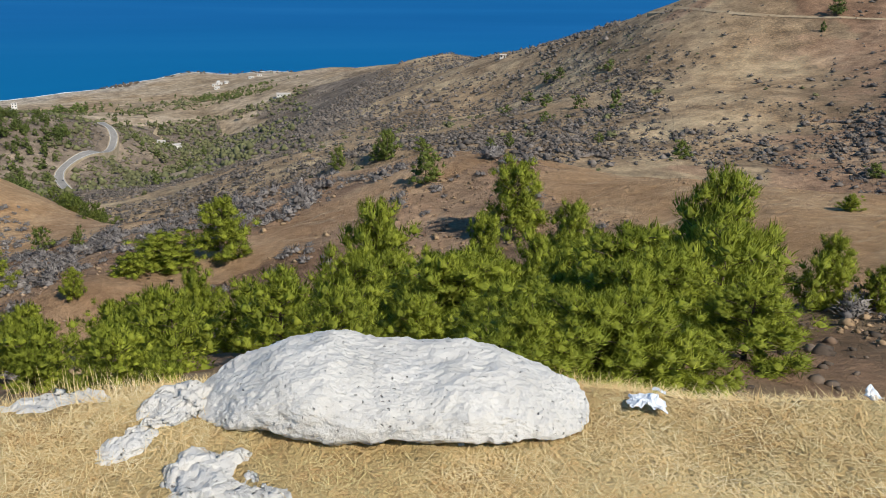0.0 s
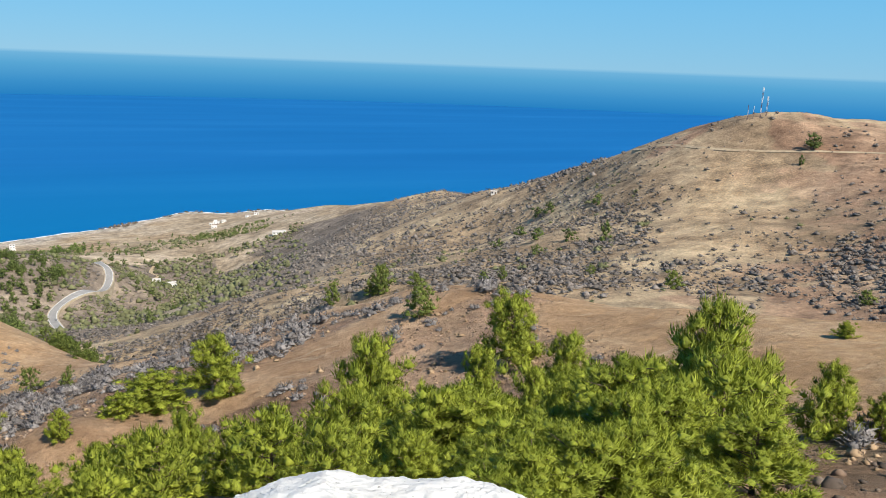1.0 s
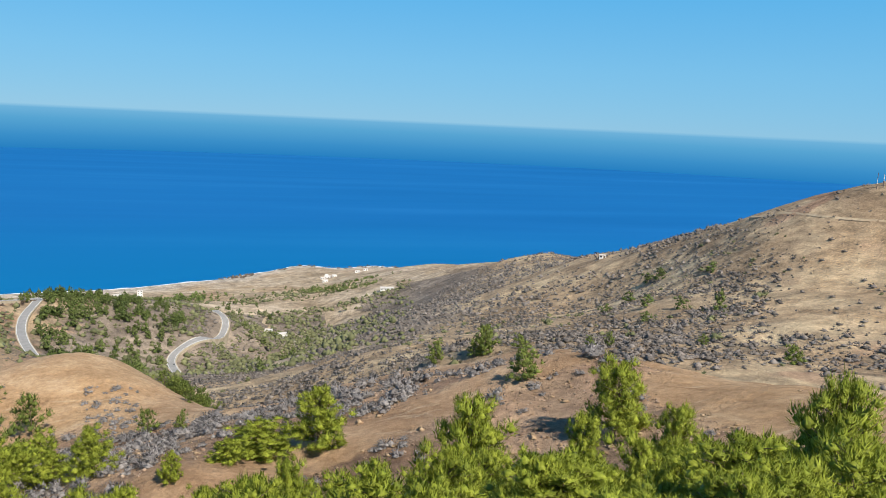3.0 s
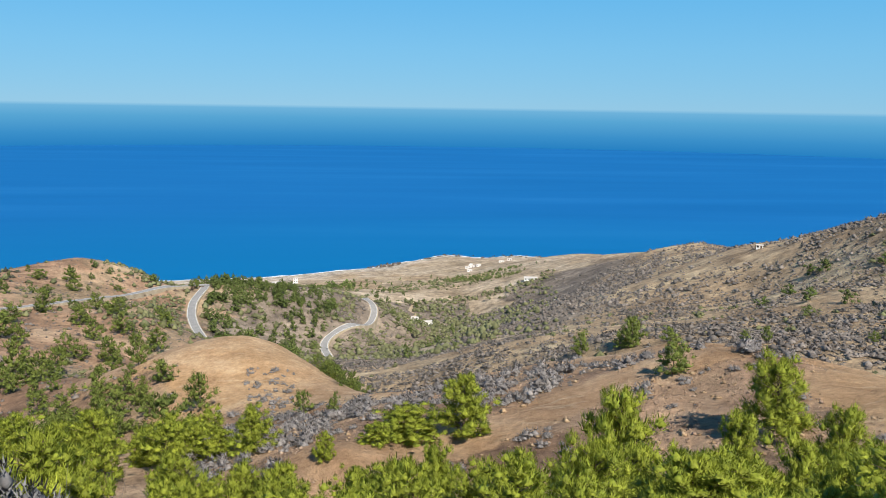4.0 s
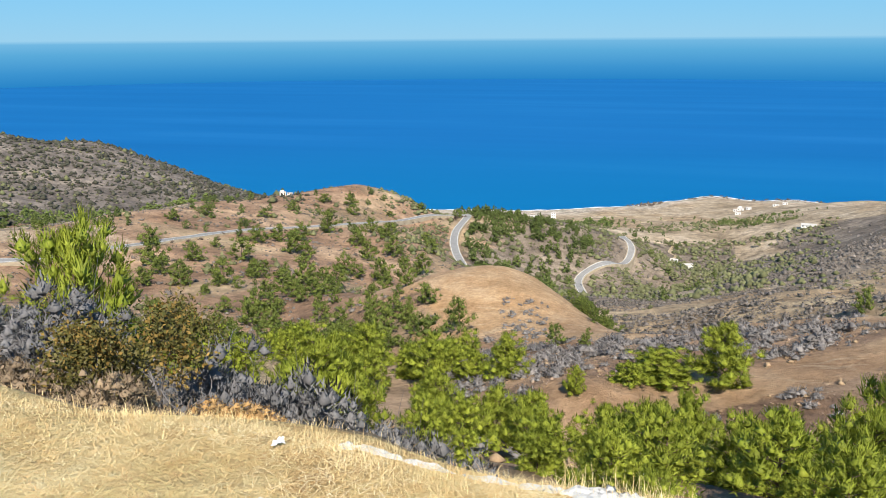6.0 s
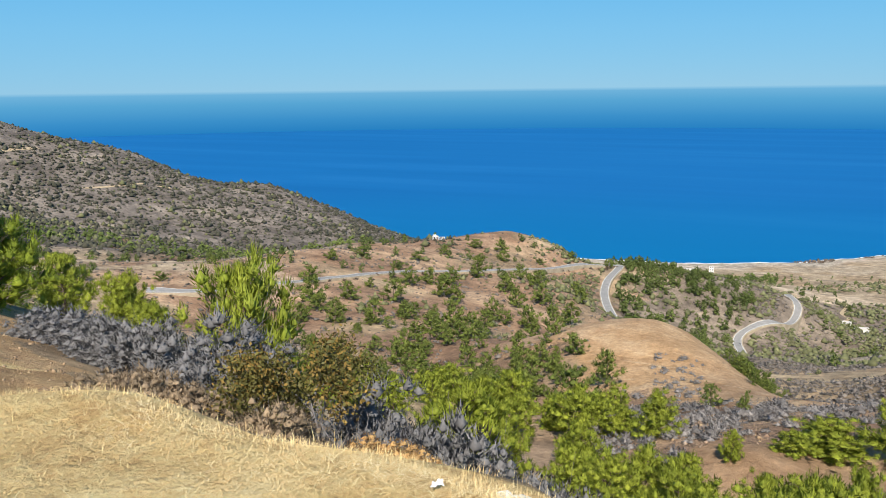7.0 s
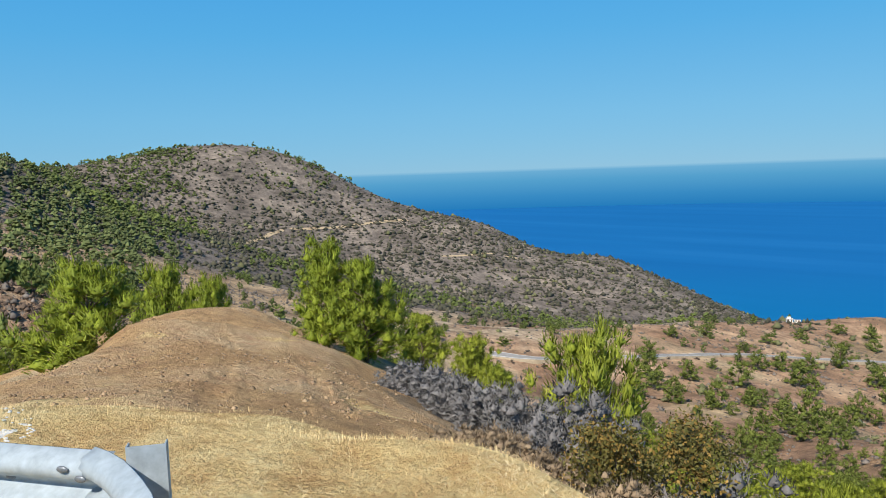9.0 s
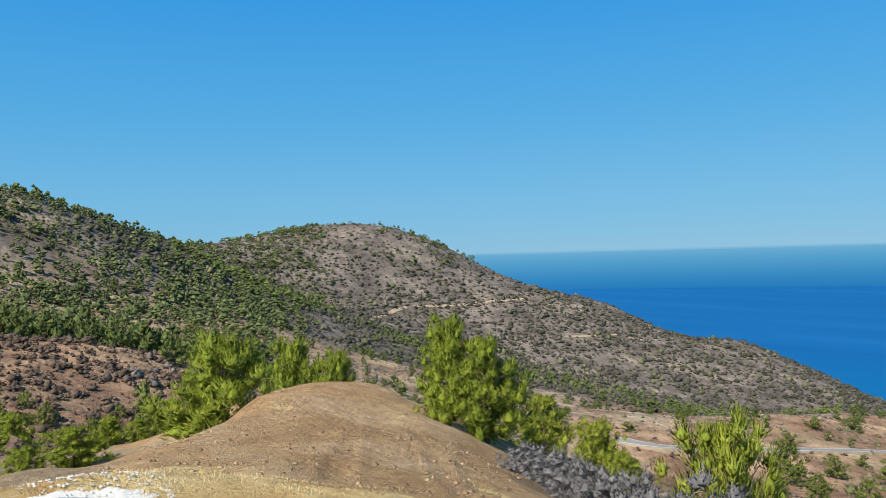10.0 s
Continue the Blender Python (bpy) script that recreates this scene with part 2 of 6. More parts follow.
def sea_material():
    m, n, l, b = material("sea", 0.22)
    b.inputs["Specular IOR Level"].default_value = 0.06
    b.inputs["IOR"].default_value = 1.33
    g = n.new("ShaderNodeNewGeometry")
    k = n.new("ShaderNodeMapping")
    k.inputs["Scale"].default_value, k.inputs["Rotation"].default_value = (0.0006, 0.0045, 1), (0, 0, 0.1)
    l.new(g.outputs["Position"], k.inputs["Vector"])
    streak = noise_at(n, l, 1.0, 5.0, 0.6, k.outputs[0])
    c = ramp(n, l, streak, [(0.3, (0.005, 0.108, 0.312)), (0.55, (0.007, 0.122, 0.342)), (0.78, (0.013, 0.142, 0.373))])
    away = n.new("ShaderNodeVectorMath")
    away.operation = "LENGTH"
    l.new(g.outputs["Position"], away.inputs[0])
    shelf = n.new("ShaderNodeMapRange")
    shelf.inputs[1].default_value, shelf.inputs[2].default_value = 1000, 1900
    shelf.inputs[3].default_value, shelf.inputs[4].default_value = 0.9, 0.0
    l.new(away.outputs["Value"], shelf.inputs[0])
    c = mix(n, l, shelf.outputs[0], c, (0.001, 0.135, 0.32))
    l.new(c, b.inputs["Base Color"])
    body, gloss, both = n.new("ShaderNodeBsdfDiffuse"), n.new("ShaderNodeBsdfGlossy"), n.new("ShaderNodeMixShader")
    l.new(c, body.inputs["Color"])
    gloss.inputs["Roughness"].default_value = 0.3
    both.inputs[0].default_value = 0.05
    l.new(body.outputs[0], both.inputs[1])
    l.new(gloss.outputs[0], both.inputs[2])
    l.new(both.outputs[0], n["Material Output"].inputs["Surface"])
    k = n.new("ShaderNodeBump")
    k.inputs["Strength"].default_value, k.inputs["Distance"].default_value = 0.25, 1.0
    l.new(noise_at(n, l, 0.25, 4.0), k.inputs["Height"])
    l.new(k.outputs[0], gloss.inputs["Normal"])
    return m


SEA = sea_material()


# ---- building helpers ----
def mesh_of(name, verts, faces, mat, smooth=False, normals=None):
    """Mesh data from arrays; faces all of one size. normals: one for each point, for foliage that shades as a soft mass."""
    me = bpy.data.meshes.new(name)
    verts, faces = np.asarray(verts, float), np.asarray(faces, int)
    k = faces.shape[1]
    me.vertices.add(len(verts))
    me.vertices.foreach_set("co", verts.ravel())
    me.loops.add(faces.size)
    me.loops.foreach_set("vertex_index", faces.ravel())
    me.polygons.add(len(faces))
    me.polygons.foreach_set("loop_start", np.arange(len(faces)) * k)
    me.polygons.foreach_set("loop_total", np.full(len(faces), k))
    me.polygons.foreach_set("use_smooth", np.full(len(faces), smooth))
    me.update(calc_edges=True)
    me.validate()
    if normals is not None:
        me.polygons.foreach_set("use_smooth", np.full(len(faces), True))
        me.normals_split_custom_set_from_vertices(normals)
    me.materials.append(mat)
    return me


def part(name, bm, mat, parent=None, label=""):
    """A bmesh, or mesh data, as one mesh object under a thing."""
    if isinstance(bm, bmesh.types.BMesh):
        me = bpy.data.meshes.new(name)
        bm.to_mesh(me)
        bm.free()
        me.materials.append(mat)
    else:
        me = bm
    ob = new(name, me)
    if parent:
        ob.parent = parent
    return tagged(ob, label)


def box(bm, x0, x1, y0, y1, z0, z1, bevel=0.0):
    r = bmesh.ops.create_cube(bm, size=1)
    bmesh.ops.scale(bm, vec=(x1 - x0, y1 - y0, z1 - z0), verts=r["verts"])
    bmesh.ops.translate(bm, vec=((x0 + x1) / 2, (y0 + y1) / 2, (z0 + z1) / 2), verts=r["verts"])
    if bevel:
        bmesh.ops.bevel(bm, geom=list({e for v in r["verts"] for e in v.link_edges}), offset=bevel, segments=2, affect="EDGES")


def tube(path, radii, sides=6):
    """Vertices and faces of a tapered tube along a path."""
    v, f = [], []
    up = Vector((0.3, 0.2, 1)).normalized()
    for i, p in enumerate(path):
        d = (Vector(path[min(i + 1, len(path) - 1)]) - Vector(path[max(i - 1, 0)])).normalized()
        s = d.cross(up if abs(d.dot(up)) < 0.95 else Vector((1, 0, 0))).normalized()
        t = d.cross(s)
        for k in range(sides):
            w = 2 * math.pi * k / sides
            v.append(Vector(p) + (s * math.cos(w) + t * math.sin(w)) * radii[i])
    for i in range(len(path) - 1):
        for k in range(sides):
            q = (k + 1) % sides
            f.append((i * sides + k, i * sides + q, (i + 1) * sides + q, (i + 1) * sides + k))
    return v, f


def joined(pieces):
    v, f, o = [], [], 0
    for pv, pf in pieces:
        v.extend(pv)
        f.extend(tuple(i + o for i in q) for q in pf)
        o += len(pv)
    return v, f


# ---- the land ----
# crests, tracks, feet and floors of the land's forms: metres east, north and above the sea
LAND = {
    "spur_crest": [(50.1, 36.5, 221.6), (53.5, 45.2, 220.0), (54.5, 55.8, 217.5), (52.3, 65.7, 215.0), (48.1, 76.1, 213.3), (44.7, 83.8, 212.3), (38.2, 90.3, 211.9), (31.1, 95.0, 209.6), (20.3, 108.1, 203.4), (5.1, 119.9, 195.3), (-5.1, 127.9, 190.8)],
    "track": [(34.1, 76.8, 214.8), (25.2, 75.9, 212.8), (16.5, 72.1, 211.4), (8.0, 66.5, 211.0), (0.4, 63.0, 211.7), (-3.9, 60.9, 212.5), (37.3, 26.9, 224.2), (42.1, 39.9, 220.9), (43.0, 62.6, 216.2)],
    "track_foot": [(-4.5, 51.8, 211.1), (0.4, 48.0, 213.4), (6.8, 55.6, 212.4), (13.2, 56.5, 212.7), (28.7, 24.9, 223.9), (29.2, 45.4, 217.7), (21.7, 26.2, 223.2)],
    "mound_crest": [(-59.5, 206.6, 174.4), (-50.8, 219.2, 174.2), (-32.8, 212.5, 176.5), (-20.6, 188.9, 177.7), (-6.4, 157.9, 180.2)],
    "mound_face": [(-63.9, 184.2, 173.7), (-45.2, 169.1, 176.7), (-27.8, 147.4, 180.2), (-16.4, 149.1, 181.1), (-26.7, 111.9, 188.7), (-44.8, 132.6, 178.7), (-71.9, 175.9, 167.5)],
    "bowl_floor": [(-105.7, 187.2, 161.2), (-110.1, 235.5, 156.1), (-139.1, 231.4, 154.3), (-122.5, 170.6, 168.3), (-80.8, 172.0, 166.5)],
    "near_slope": [(-12.6, 53.5, 210.7), (-28.3, 64.0, 207.9), (-39.5, 69.5, 207.3), (-49.9, 55.9, 213.1)],
    "ridge_road": [(-242.0, 224.3, 161.4), (-228.5, 238.1, 157.6), (-220.5, 271.8, 153.0), (-211.7, 309.5, 149.4), (-201.1, 380.1, 138.8), (-180.0, 445.0, 126.6), (-163.1, 535.7, 112.5), (-138.8, 604.3, 101.3)],
    "road_fall": [(-133.2, 543.9, 102.0), (-123.2, 500.1, 101.2), (-107.2, 457.6, 102.5)],
    "low_road": [(-36.6, 518.7, 69.4), (-42.8, 558.4, 68.9), (-20.4, 599.7, 69.8), (-8.5, 649.9, 66.3), (-17.7, 689.8, 67.7)],
    "below_road": [(-201.8, 222.0, 152.3), (-170.3, 246.9, 152.0), (-155.2, 313.7, 141.7), (-133.6, 377.0, 129.2), (-118.3, 434.2, 118.7)],
    "ridge_crest": [(-299.8, 264.8, 159.4), (-284.2, 281.5, 157.1), (-266.7, 298.1, 153.9), (-262.0, 353.5, 150.4), (-267.8, 445.7, 140.2), (-246.5, 502.8, 132.4), (-236.3, 540.6, 131.1), (-207.9, 562.8, 131.2), (-183.1, 571.4, 122.8), (-167.4, 597.0, 103.5)],
    "mountain": [(-1016.4, 263.5, 248.9), (-1069.6, 332.2, 265.4), (-1105.8, 411.9, 282.0), (-1105.8, 466.0, 288.4), (-1083.8, 560.2, 283.5), (-1041.5, 596.1, 265.1), (-985.3, 630.9, 233.4), (-936.6, 667.3, 203.2), (-872.0, 718.7, 177.9), (-816.2, 752.3, 162.3), (-772.9, 782.7, 137.9), (-736.0, 817.5, 119.0), (-686.7, 846.5, 116.9)],
    "mountain_end": [(-676.0, 867.8, 110.5), (-650.2, 893.4, 95.8), (-604.2, 931.2, 68.6), (-570.4, 963.9, 43.8), (-554.1, 1007.7, 22.7)],
    "mountain_face": [(-775.7, 456.3, 158.1), (-686.6, 501.0, 134.2), (-591.9, 538.2, 108.1), (-517.4, 583.7, 92.8), (-465.1, 650.9, 80.9), (-729.8, 327.7, 177.5), (-805.2, 272.2, 195.7), (-924.7, 497.4, 220.7)],
    "mountain_foot": [(-530.1, 281.1, 161.0), (-452.9, 329.3, 145.7), (-386.4, 377.2, 132.6), (-341.2, 444.1, 122.2)],
    "left_hill": [(-619.8, 15.1, 291.5), (-638.9, 36.9, 289.4), (-656.8, 64.4, 280.4), (-683.3, 95.9, 270.7), (-707.2, 135.3, 259.4), (-739.3, 176.1, 245.8)],
    "left_face": [(-479.9, 10.8, 236.8), (-477.2, 51.5, 222.9), (-460.7, 93.2, 208.5), (-411.0, 126.3, 197.1), (-329.0, 25.5, 213.8)],
    "left_knoll": [(-140.0, 2.9, 225.1), (-149.8, 8.1, 226.2), (-154.3, 14.6, 226.3), (-148.6, 20.4, 224.8), (-137.3, 27.5, 220.7)],
    "terrace": [(-38.1, 12.2, 232.8), (-42.9, 16.6, 232.5), (-43.6, 20.0, 232.1), (-40.7, 21.4, 231.3), (-26.7, 17.6, 232.1), (-14.58, 12.18, 233.62), (-12.38, 5.39, 236.36), (-14.53, 3.73, 236.38), (-14.73, 8.48, 235.23), (-16.72, 3.07, 236.09), (-23.34, 5.58, 235.1), (-17.66, 9.38, 235.2), (-24.7, 13.1, 234.0), (-18.5, 7.5, 235.6), (-26.0, 10.5, 234.6), (-32.4, 13.1, 233.6), (-28.8, 8.3, 234.3)],
    "terrace_end": [(-52.0, 30.0, 225.0), (-63.9, 28.5, 219.9), (-57.1, 18.5, 222.8)],
    "shrub_bank": [(-18.9, 14.9, 232.4), (-10.06, 9.73, 234.53), (-7.45, 8.09, 235.37), (-25.1, 22.9, 228.9)],
    "coast": [(-342.0, 1070.8, 0.0), (-288.9, 1078.2, 0.0), (-213.7, 1091.8, 0.0), (-149.6, 1106.9, 0.0), (-83.4, 1138.2, 0.0), (-3.6, 1176.0, 0.0), (14.0, 1200.0, 0.0), (50.0, 1222.0, 0.0), (105.7, 1269.5, 0.0), (150.0, 1248.6, 0.0), (208.8, 1267.1, 0.0), (272.5, 1250.4, 0.0), (324.2, 1264.3, 0.0)],
    "plain": [(-202.3, 928.2, 20.7), (-97.3, 894.7, 28.9), (-8.3, 1000.0, 18.6), (88.5, 1046.3, 19.0), (-31.8, 799.4, 43.9), (39.2, 728.9, 33.1), (-1.6, 620.0, 49.2), (-103.9, 843.6, 46.3), (47.7, 1179.0, 4.5), (93.3, 1216.4, 5.0)],
    "right_sky": [(288.6, 1061.5, 40.1), (307.8, 877.6, 77.1), (305.6, 695.8, 117.8), (297.3, 578.0, 136.5), (277.0, 463.5, 168.1), (259.3, 380.0, 191.0), (256.1, 332.9, 204.8), (243.2, 317.6, 201.8), (262.6, 301.7, 212.5), (283.8, 281.9, 219.6), (289.8, 260.9, 217.2), (299.1, 234.4, 215.0)],
    "right_foot": [(121.0, 88.7, 197.6), (122.6, 110.4, 193.0), (110.3, 129.3, 190.7), (93.5, 147.9, 189.2), (80.9, 166.4, 187.0), (58.8, 201.6, 178.4), (41.7, 276.9, 152.5), (15.8, 379.7, 114.6)],
    "right_face": [(240.7, 225.7, 198.8), (185.9, 222.6, 186.3), (166.7, 143.6, 192.8), (147.4, 201.9, 183.1), (186.8, 353.7, 153.7), (112.6, 212.0, 177.3), (126.5, 358.3, 144.2), (147.1, 540.3, 111.0), (100.1, 510.3, 104.8), (62.7, 395.1, 118.2)],
    "lookout": [(0.48, 0.13, 238.35), (0.32, 0.38, 238.35), (0.00, 0.50, 238.35), (-0.32, 0.38, 238.35), (-0.49, 0.09, 238.35), (-0.45, -0.21, 238.35), (1.35, 0.36, 238.31), (0.90, 1.07, 238.31), (0.00, 1.40, 238.31), (-0.90, 1.07, 238.31), (-1.38, 0.24, 238.31), (-1.27, -0.59, 238.31)],
    "brow": [(4.06, 1.09, 238.17), (3.38, 1.95, 238.19), (2.41, 2.25, 238.22), (1.82, 2.51, 238.22), (1.42, 2.47, 238.24), (0.53, 2.75, 238.24), (-0.25, 2.89, 238.23), (-1.06, 2.91, 238.22), (-1.64, 3.09, 238.20), (-2.29, 3.16, 238.19), (-2.88, 3.20, 238.16), (-3.83, 3.21, 238.13), (-4.83, 3.02, 238.09), (-6.03, 2.68, 238.05), (-7.67, 1.91, 237.98), (-8.70, 0.00, 237.94), (-7.99, -2.91, 237.95)],
    "below_brow": [(6.76, 1.81, 235.45), (5.12, 4.77, 235.45), (3.50, 6.06, 235.28), (1.34, 6.87, 235.28), (-0.65, 7.47, 234.94), (-2.57, 7.05, 235.13), (-4.00, 6.93, 235.47), (-5.23, 6.70, 235.76), (-6.36, 6.36, 236.22), (-7.88, 6.16, 236.26), (-8.66, 5.00, 236.79), (-9.99, 3.24, 237.11), (-11.49, 0.40, 236.79)],
    "apron": [(14.72, 8.50, 230.96), (12.02, 12.02, 231.04), (12.7, 20.4, 227.0), (8.9, 24.4, 225.0), (2.27, 25.90, 224.68), (-3.62, 25.75, 224.68), (-8.6, 23.5, 226.1), (-11.0, 19.1, 229.0), (-14.1, 16.9, 230.7), (-18.6, 16.7, 230.7), (21.2, 21.2, 225.0), (25.2, 16.3, 227.3)],
    "gully_west": [(-31.5, 5.6, 229.0), (-30.0, 0.0, 229.7), (-74.3, 10.4, 221.3), (-104.6, 34.0, 210.5), (-80.0, -2.8, 221.5), (-95.3, 55.0, 210.5), (-163.8, 114.7, 188.3), (-235.6, 109.9, 189.5)],
    "behind_mound": [(-88.2, 307.6, 129.8), (-46.9, 296.3, 130.8), (-13.6, 259.6, 132.3)],
    "behind_spur": [(80.9, 58.8, 205.6), (77.8, 80.6, 201.4), (63.6, 101.8, 198.7), (48.7, 120.5, 196.5), (35.3, 166.3, 178.1), (10.5, 199.7, 155.1)],
    "behind_ridge": [(-353.6, 353.6, 129.2), (-348.6, 536.7, 101.6), (-315.6, 647.1, 79.1), (-234.9, 722.8, 57.5)],
    "behind_right": [(380.0, 658.2, 92.3), (400.2, 512.2, 137.1), (446.0, 430.7, 163.9), (491.5, 344.1, 176.9)],
    "tip_beach": [(-39.1, 1119.3, 4.0), (4.0, 1150.0, 3.0), (23.7, 1129.8, 4.5), (46.5, 1109.0, 8.5), (-110.8, 1054.2, 5.0), (-200.3, 1030.7, 5.0), (-265.4, 1026.2, 5.0)],
    "sea_bed": [(819.2, 573.6, -10.0), (708.0, 906.2, -10.0), (498.7, 1069.4, -10.0), (338.7, 1358.4, -12.0), (120.3, 1374.7, -12.0), (-108.9, 1245.2, -10.0), (-310.6, 1159.1, -10.0), (-610.3, 1147.8, -10.0), (-964.2, 1149.1, -10.0), (-1392.6, 975.1, -10.0), (-1738.7, 465.9, -10.0), (2681.2, 2249.8, -40.0), (1197.1, 3288.9, -40.0), (-607.8, 3446.8, -40.0), (-2249.8, 2681.2, -40.0), (-3288.9, 1197.1, -40.0)],
    "inland": [(-4.92, -0.87, 238.20), (-56.4, -20.5, 236.0), (-563.8, -205.2, 290.0), (-2349.2, -855.1, 200.0), (58.0, 15.5, 230.0), (241.5, 64.7, 225.0), (869.3, 232.9, 150.0), (2897.8, 776.5, -20.0), (18.79, 6.84, 231.00), (0.29, -0.96, 238.30), (1.75, -5.74, 238.20), (11.7, -38.3, 238.0), (87.7, -286.9, 240.0), (877.1, -2868.9, 240.0), (0.28, -0.96, 238.30), (1.65, -5.77, 238.20), (11.0, -38.5, 238.0), (82.7, -288.4, 240.0), (826.9, -2883.8, 240.0), (1.73, -1.00, 238.30), (86.6, -50.0, 238.0), (-1.50, -2.60, 238.30), (-50.0, -86.6, 239.0)],
}


def lattice(p, s, seed):
    """Smooth value noise in the plane, -1 to 1."""
    q = np.asarray(p) / s + seed * 17.31
    i = np.floor(q).astype(np.int64)
    f = q - i
    f = f * f * (3 - 2 * f)

    def h(a, b):
        k = (a * 374761393 + b * 668265263 + seed * 144665) & 0x7FFFFFFF
        k = ((k ^ (k >> 13)) * 1274126177) & 0x7FFFFFFF
        return ((k ^ (k >> 16)) & 0xFFFF) / 32767.5 - 1
    a, b = i[..., 0], i[..., 1]
    return (h(a, b) * (1 - f[..., 0]) + h(a + 1, b) * f[..., 0]) * (1 - f[..., 1]) + (h(a, b + 1) * (1 - f[..., 0]) + h(a + 1, b + 1) * f[..., 0]) * f[..., 1]


def polar(p):
    """Bearing and log of the distance from the lookout: the land is laid out finer near to it."""
    a = np.arctan2(p[..., 0], p[..., 1])
    a = np.where(a > radians(164), a - 2 * math.pi, a)
    return np.stack([a, np.log(np.hypot(p[..., 0], p[..., 1]))], -1)


KNOTS = np.array([q for line in LAND.values() for q in line])
KP, KS = polar(KNOTS), (KNOTS[:, 2] - EYE) / np.hypot(KNOTS[:, 0], KNOTS[:, 1])
SOFT = 0.05


def kernel(a, b):
    return np.sqrt(((a[:, None, :] - b[None, :, :]) ** 2).sum(-1) + SOFT ** 2)


KW = np.linalg.solve(kernel(KP, KP) - 1e-4 * np.eye(len(KP)), KS)


def BROW(turn):
    """How far the level ground of the lookout reaches."""
    return np.interp(turn, [-110, -90, -76, -66, -58, -50, -42, -36, -28, -20, -5, 11, 30, 36, 47, 52, 58, 75], [8.5, 8.7, 7.9, 6.6, 5.7, 5.0, 4.3, 3.9, 3.5, 3.1, 2.9, 2.8, 2.9, 3.25, 3.45, 3.7, 4.05, 4.4])


def near_line(p, name, width):
    """1 on a line of the land, falling to 0 at width beside it."""
    line = np.array(LAND[name] if isinstance(name, str) else name)[:, :2]
    best = np.full(len(p), 1e9)
    for a, b in zip(line[:-1], line[1:]):
        d = b - a
        t = np.clip(((p - a) @ d) / max(d @ d, 1e-9), 0, 1)
        best = np.minimum(best, np.hypot(*(p - a - t[:, None] * d).T))
    return np.clip(1.5 - best / width, 0, 1)


RUTS = [[(-8.6, 5.2), (-15.5, 8.6), (-24.0, 12.6), (-33.0, 17.0)], [(-9.6, 3.6), (-16.6, 6.9), (-25.0, 11.0), (-34.0, 15.5)], [(-12.0, 7.4), (-18.5, 11.2), (-25.5, 15.6)]]


def height(p):
    """The land's height at points of the plane."""
    p = np.atleast_2d(np.asarray(p, float))
    out = np.empty(len(p))
    for s in range(0, len(p), 20000):
        q = p[s:s + 20000]
        r = np.hypot(q[:, 0], q[:, 1])
        z = EYE + r * (kernel(polar(q), KP) @ KW)
        calm = (1 - near_line(q, "low_road", 26)) * np.clip(z / 25, 0.1, 1)
        for size, amount in ((90, 2.2), (34, 1.2), (12, 0.6), (4, 0.24), (1.3, 0.09)):
            fade = np.clip((r - size * 1.2) / (size * 3), 0, 1)
            z += amount * fade * calm * lattice(q, size, int(size))
        turn = np.degrees(polar(q)[:, 0])
        z -= np.exp(-(np.log(r / 5.6) / 0.38) ** 2) * np.interp(turn, [-50, -42, -22, -10], [0, 0.1, 0.14, 1.1])
        yard = (turn < -48) & (turn > -84) & (r > 8) & (r < 42)
        if yard.any():
            for line in RUTS:
                k = near_line(q[yard], line, 0.34)
                z[yard] += 0.07 * np.minimum(k, 0.5) - 0.16 * np.clip(k - 0.7, 0, 1) + 0.03 * k * lattice(q[yard], 0.5, 21)
        flat_top = EYE - 1.62 - 0.05 * r + 0.02 * lattice(q, 0.7, 2)
        k = np.clip((0.97 * BROW(np.degrees(polar(q)[:, 0])) - r) / 0.5, 0, 1)
        out[s:s + 20000] = z + (flat_top - z) * k * k * (3 - 2 * k)
    return out


def at(turn, r):
    """A point of the ground by bearing in degrees and distance."""
    p = (r * math.sin(radians(turn)), r * math.cos(radians(turn)))
    return Vector((*p, height([p])[0]))


def inside(p, *sides):
    """1 inside a patch given by bearing from, bearing to, near, far and a soft edge (degrees, share of the distance)."""
    a, r = np.degrees(polar(p)[:, 0]), np.hypot(p[:, 0], p[:, 1])
    a0, a1, r0, r1, ea, er = sides
    wobble = lattice(p, 0.16 * math.sqrt(r0 * r1), 5) + 0.6 * lattice(p, 0.05 * math.sqrt(r0 * r1), 6)
    a, r = a + 1.1 * ea * wobble, r * np.exp(0.55 * er * (lattice(p, 0.11 * math.sqrt(r0 * r1), 7) + 0.6 * lattice(p, 0.04 * math.sqrt(r0 * r1), 8)))
    k = np.clip((a - a0) / ea + 0.5, 0, 1) * np.clip((a1 - a) / ea + 0.5, 0, 1)
    return k * np.clip((np.log(r / r0)) / er + 0.5, 0, 1) * np.clip((np.log(r1 / r)) / er + 0.5, 0, 1)


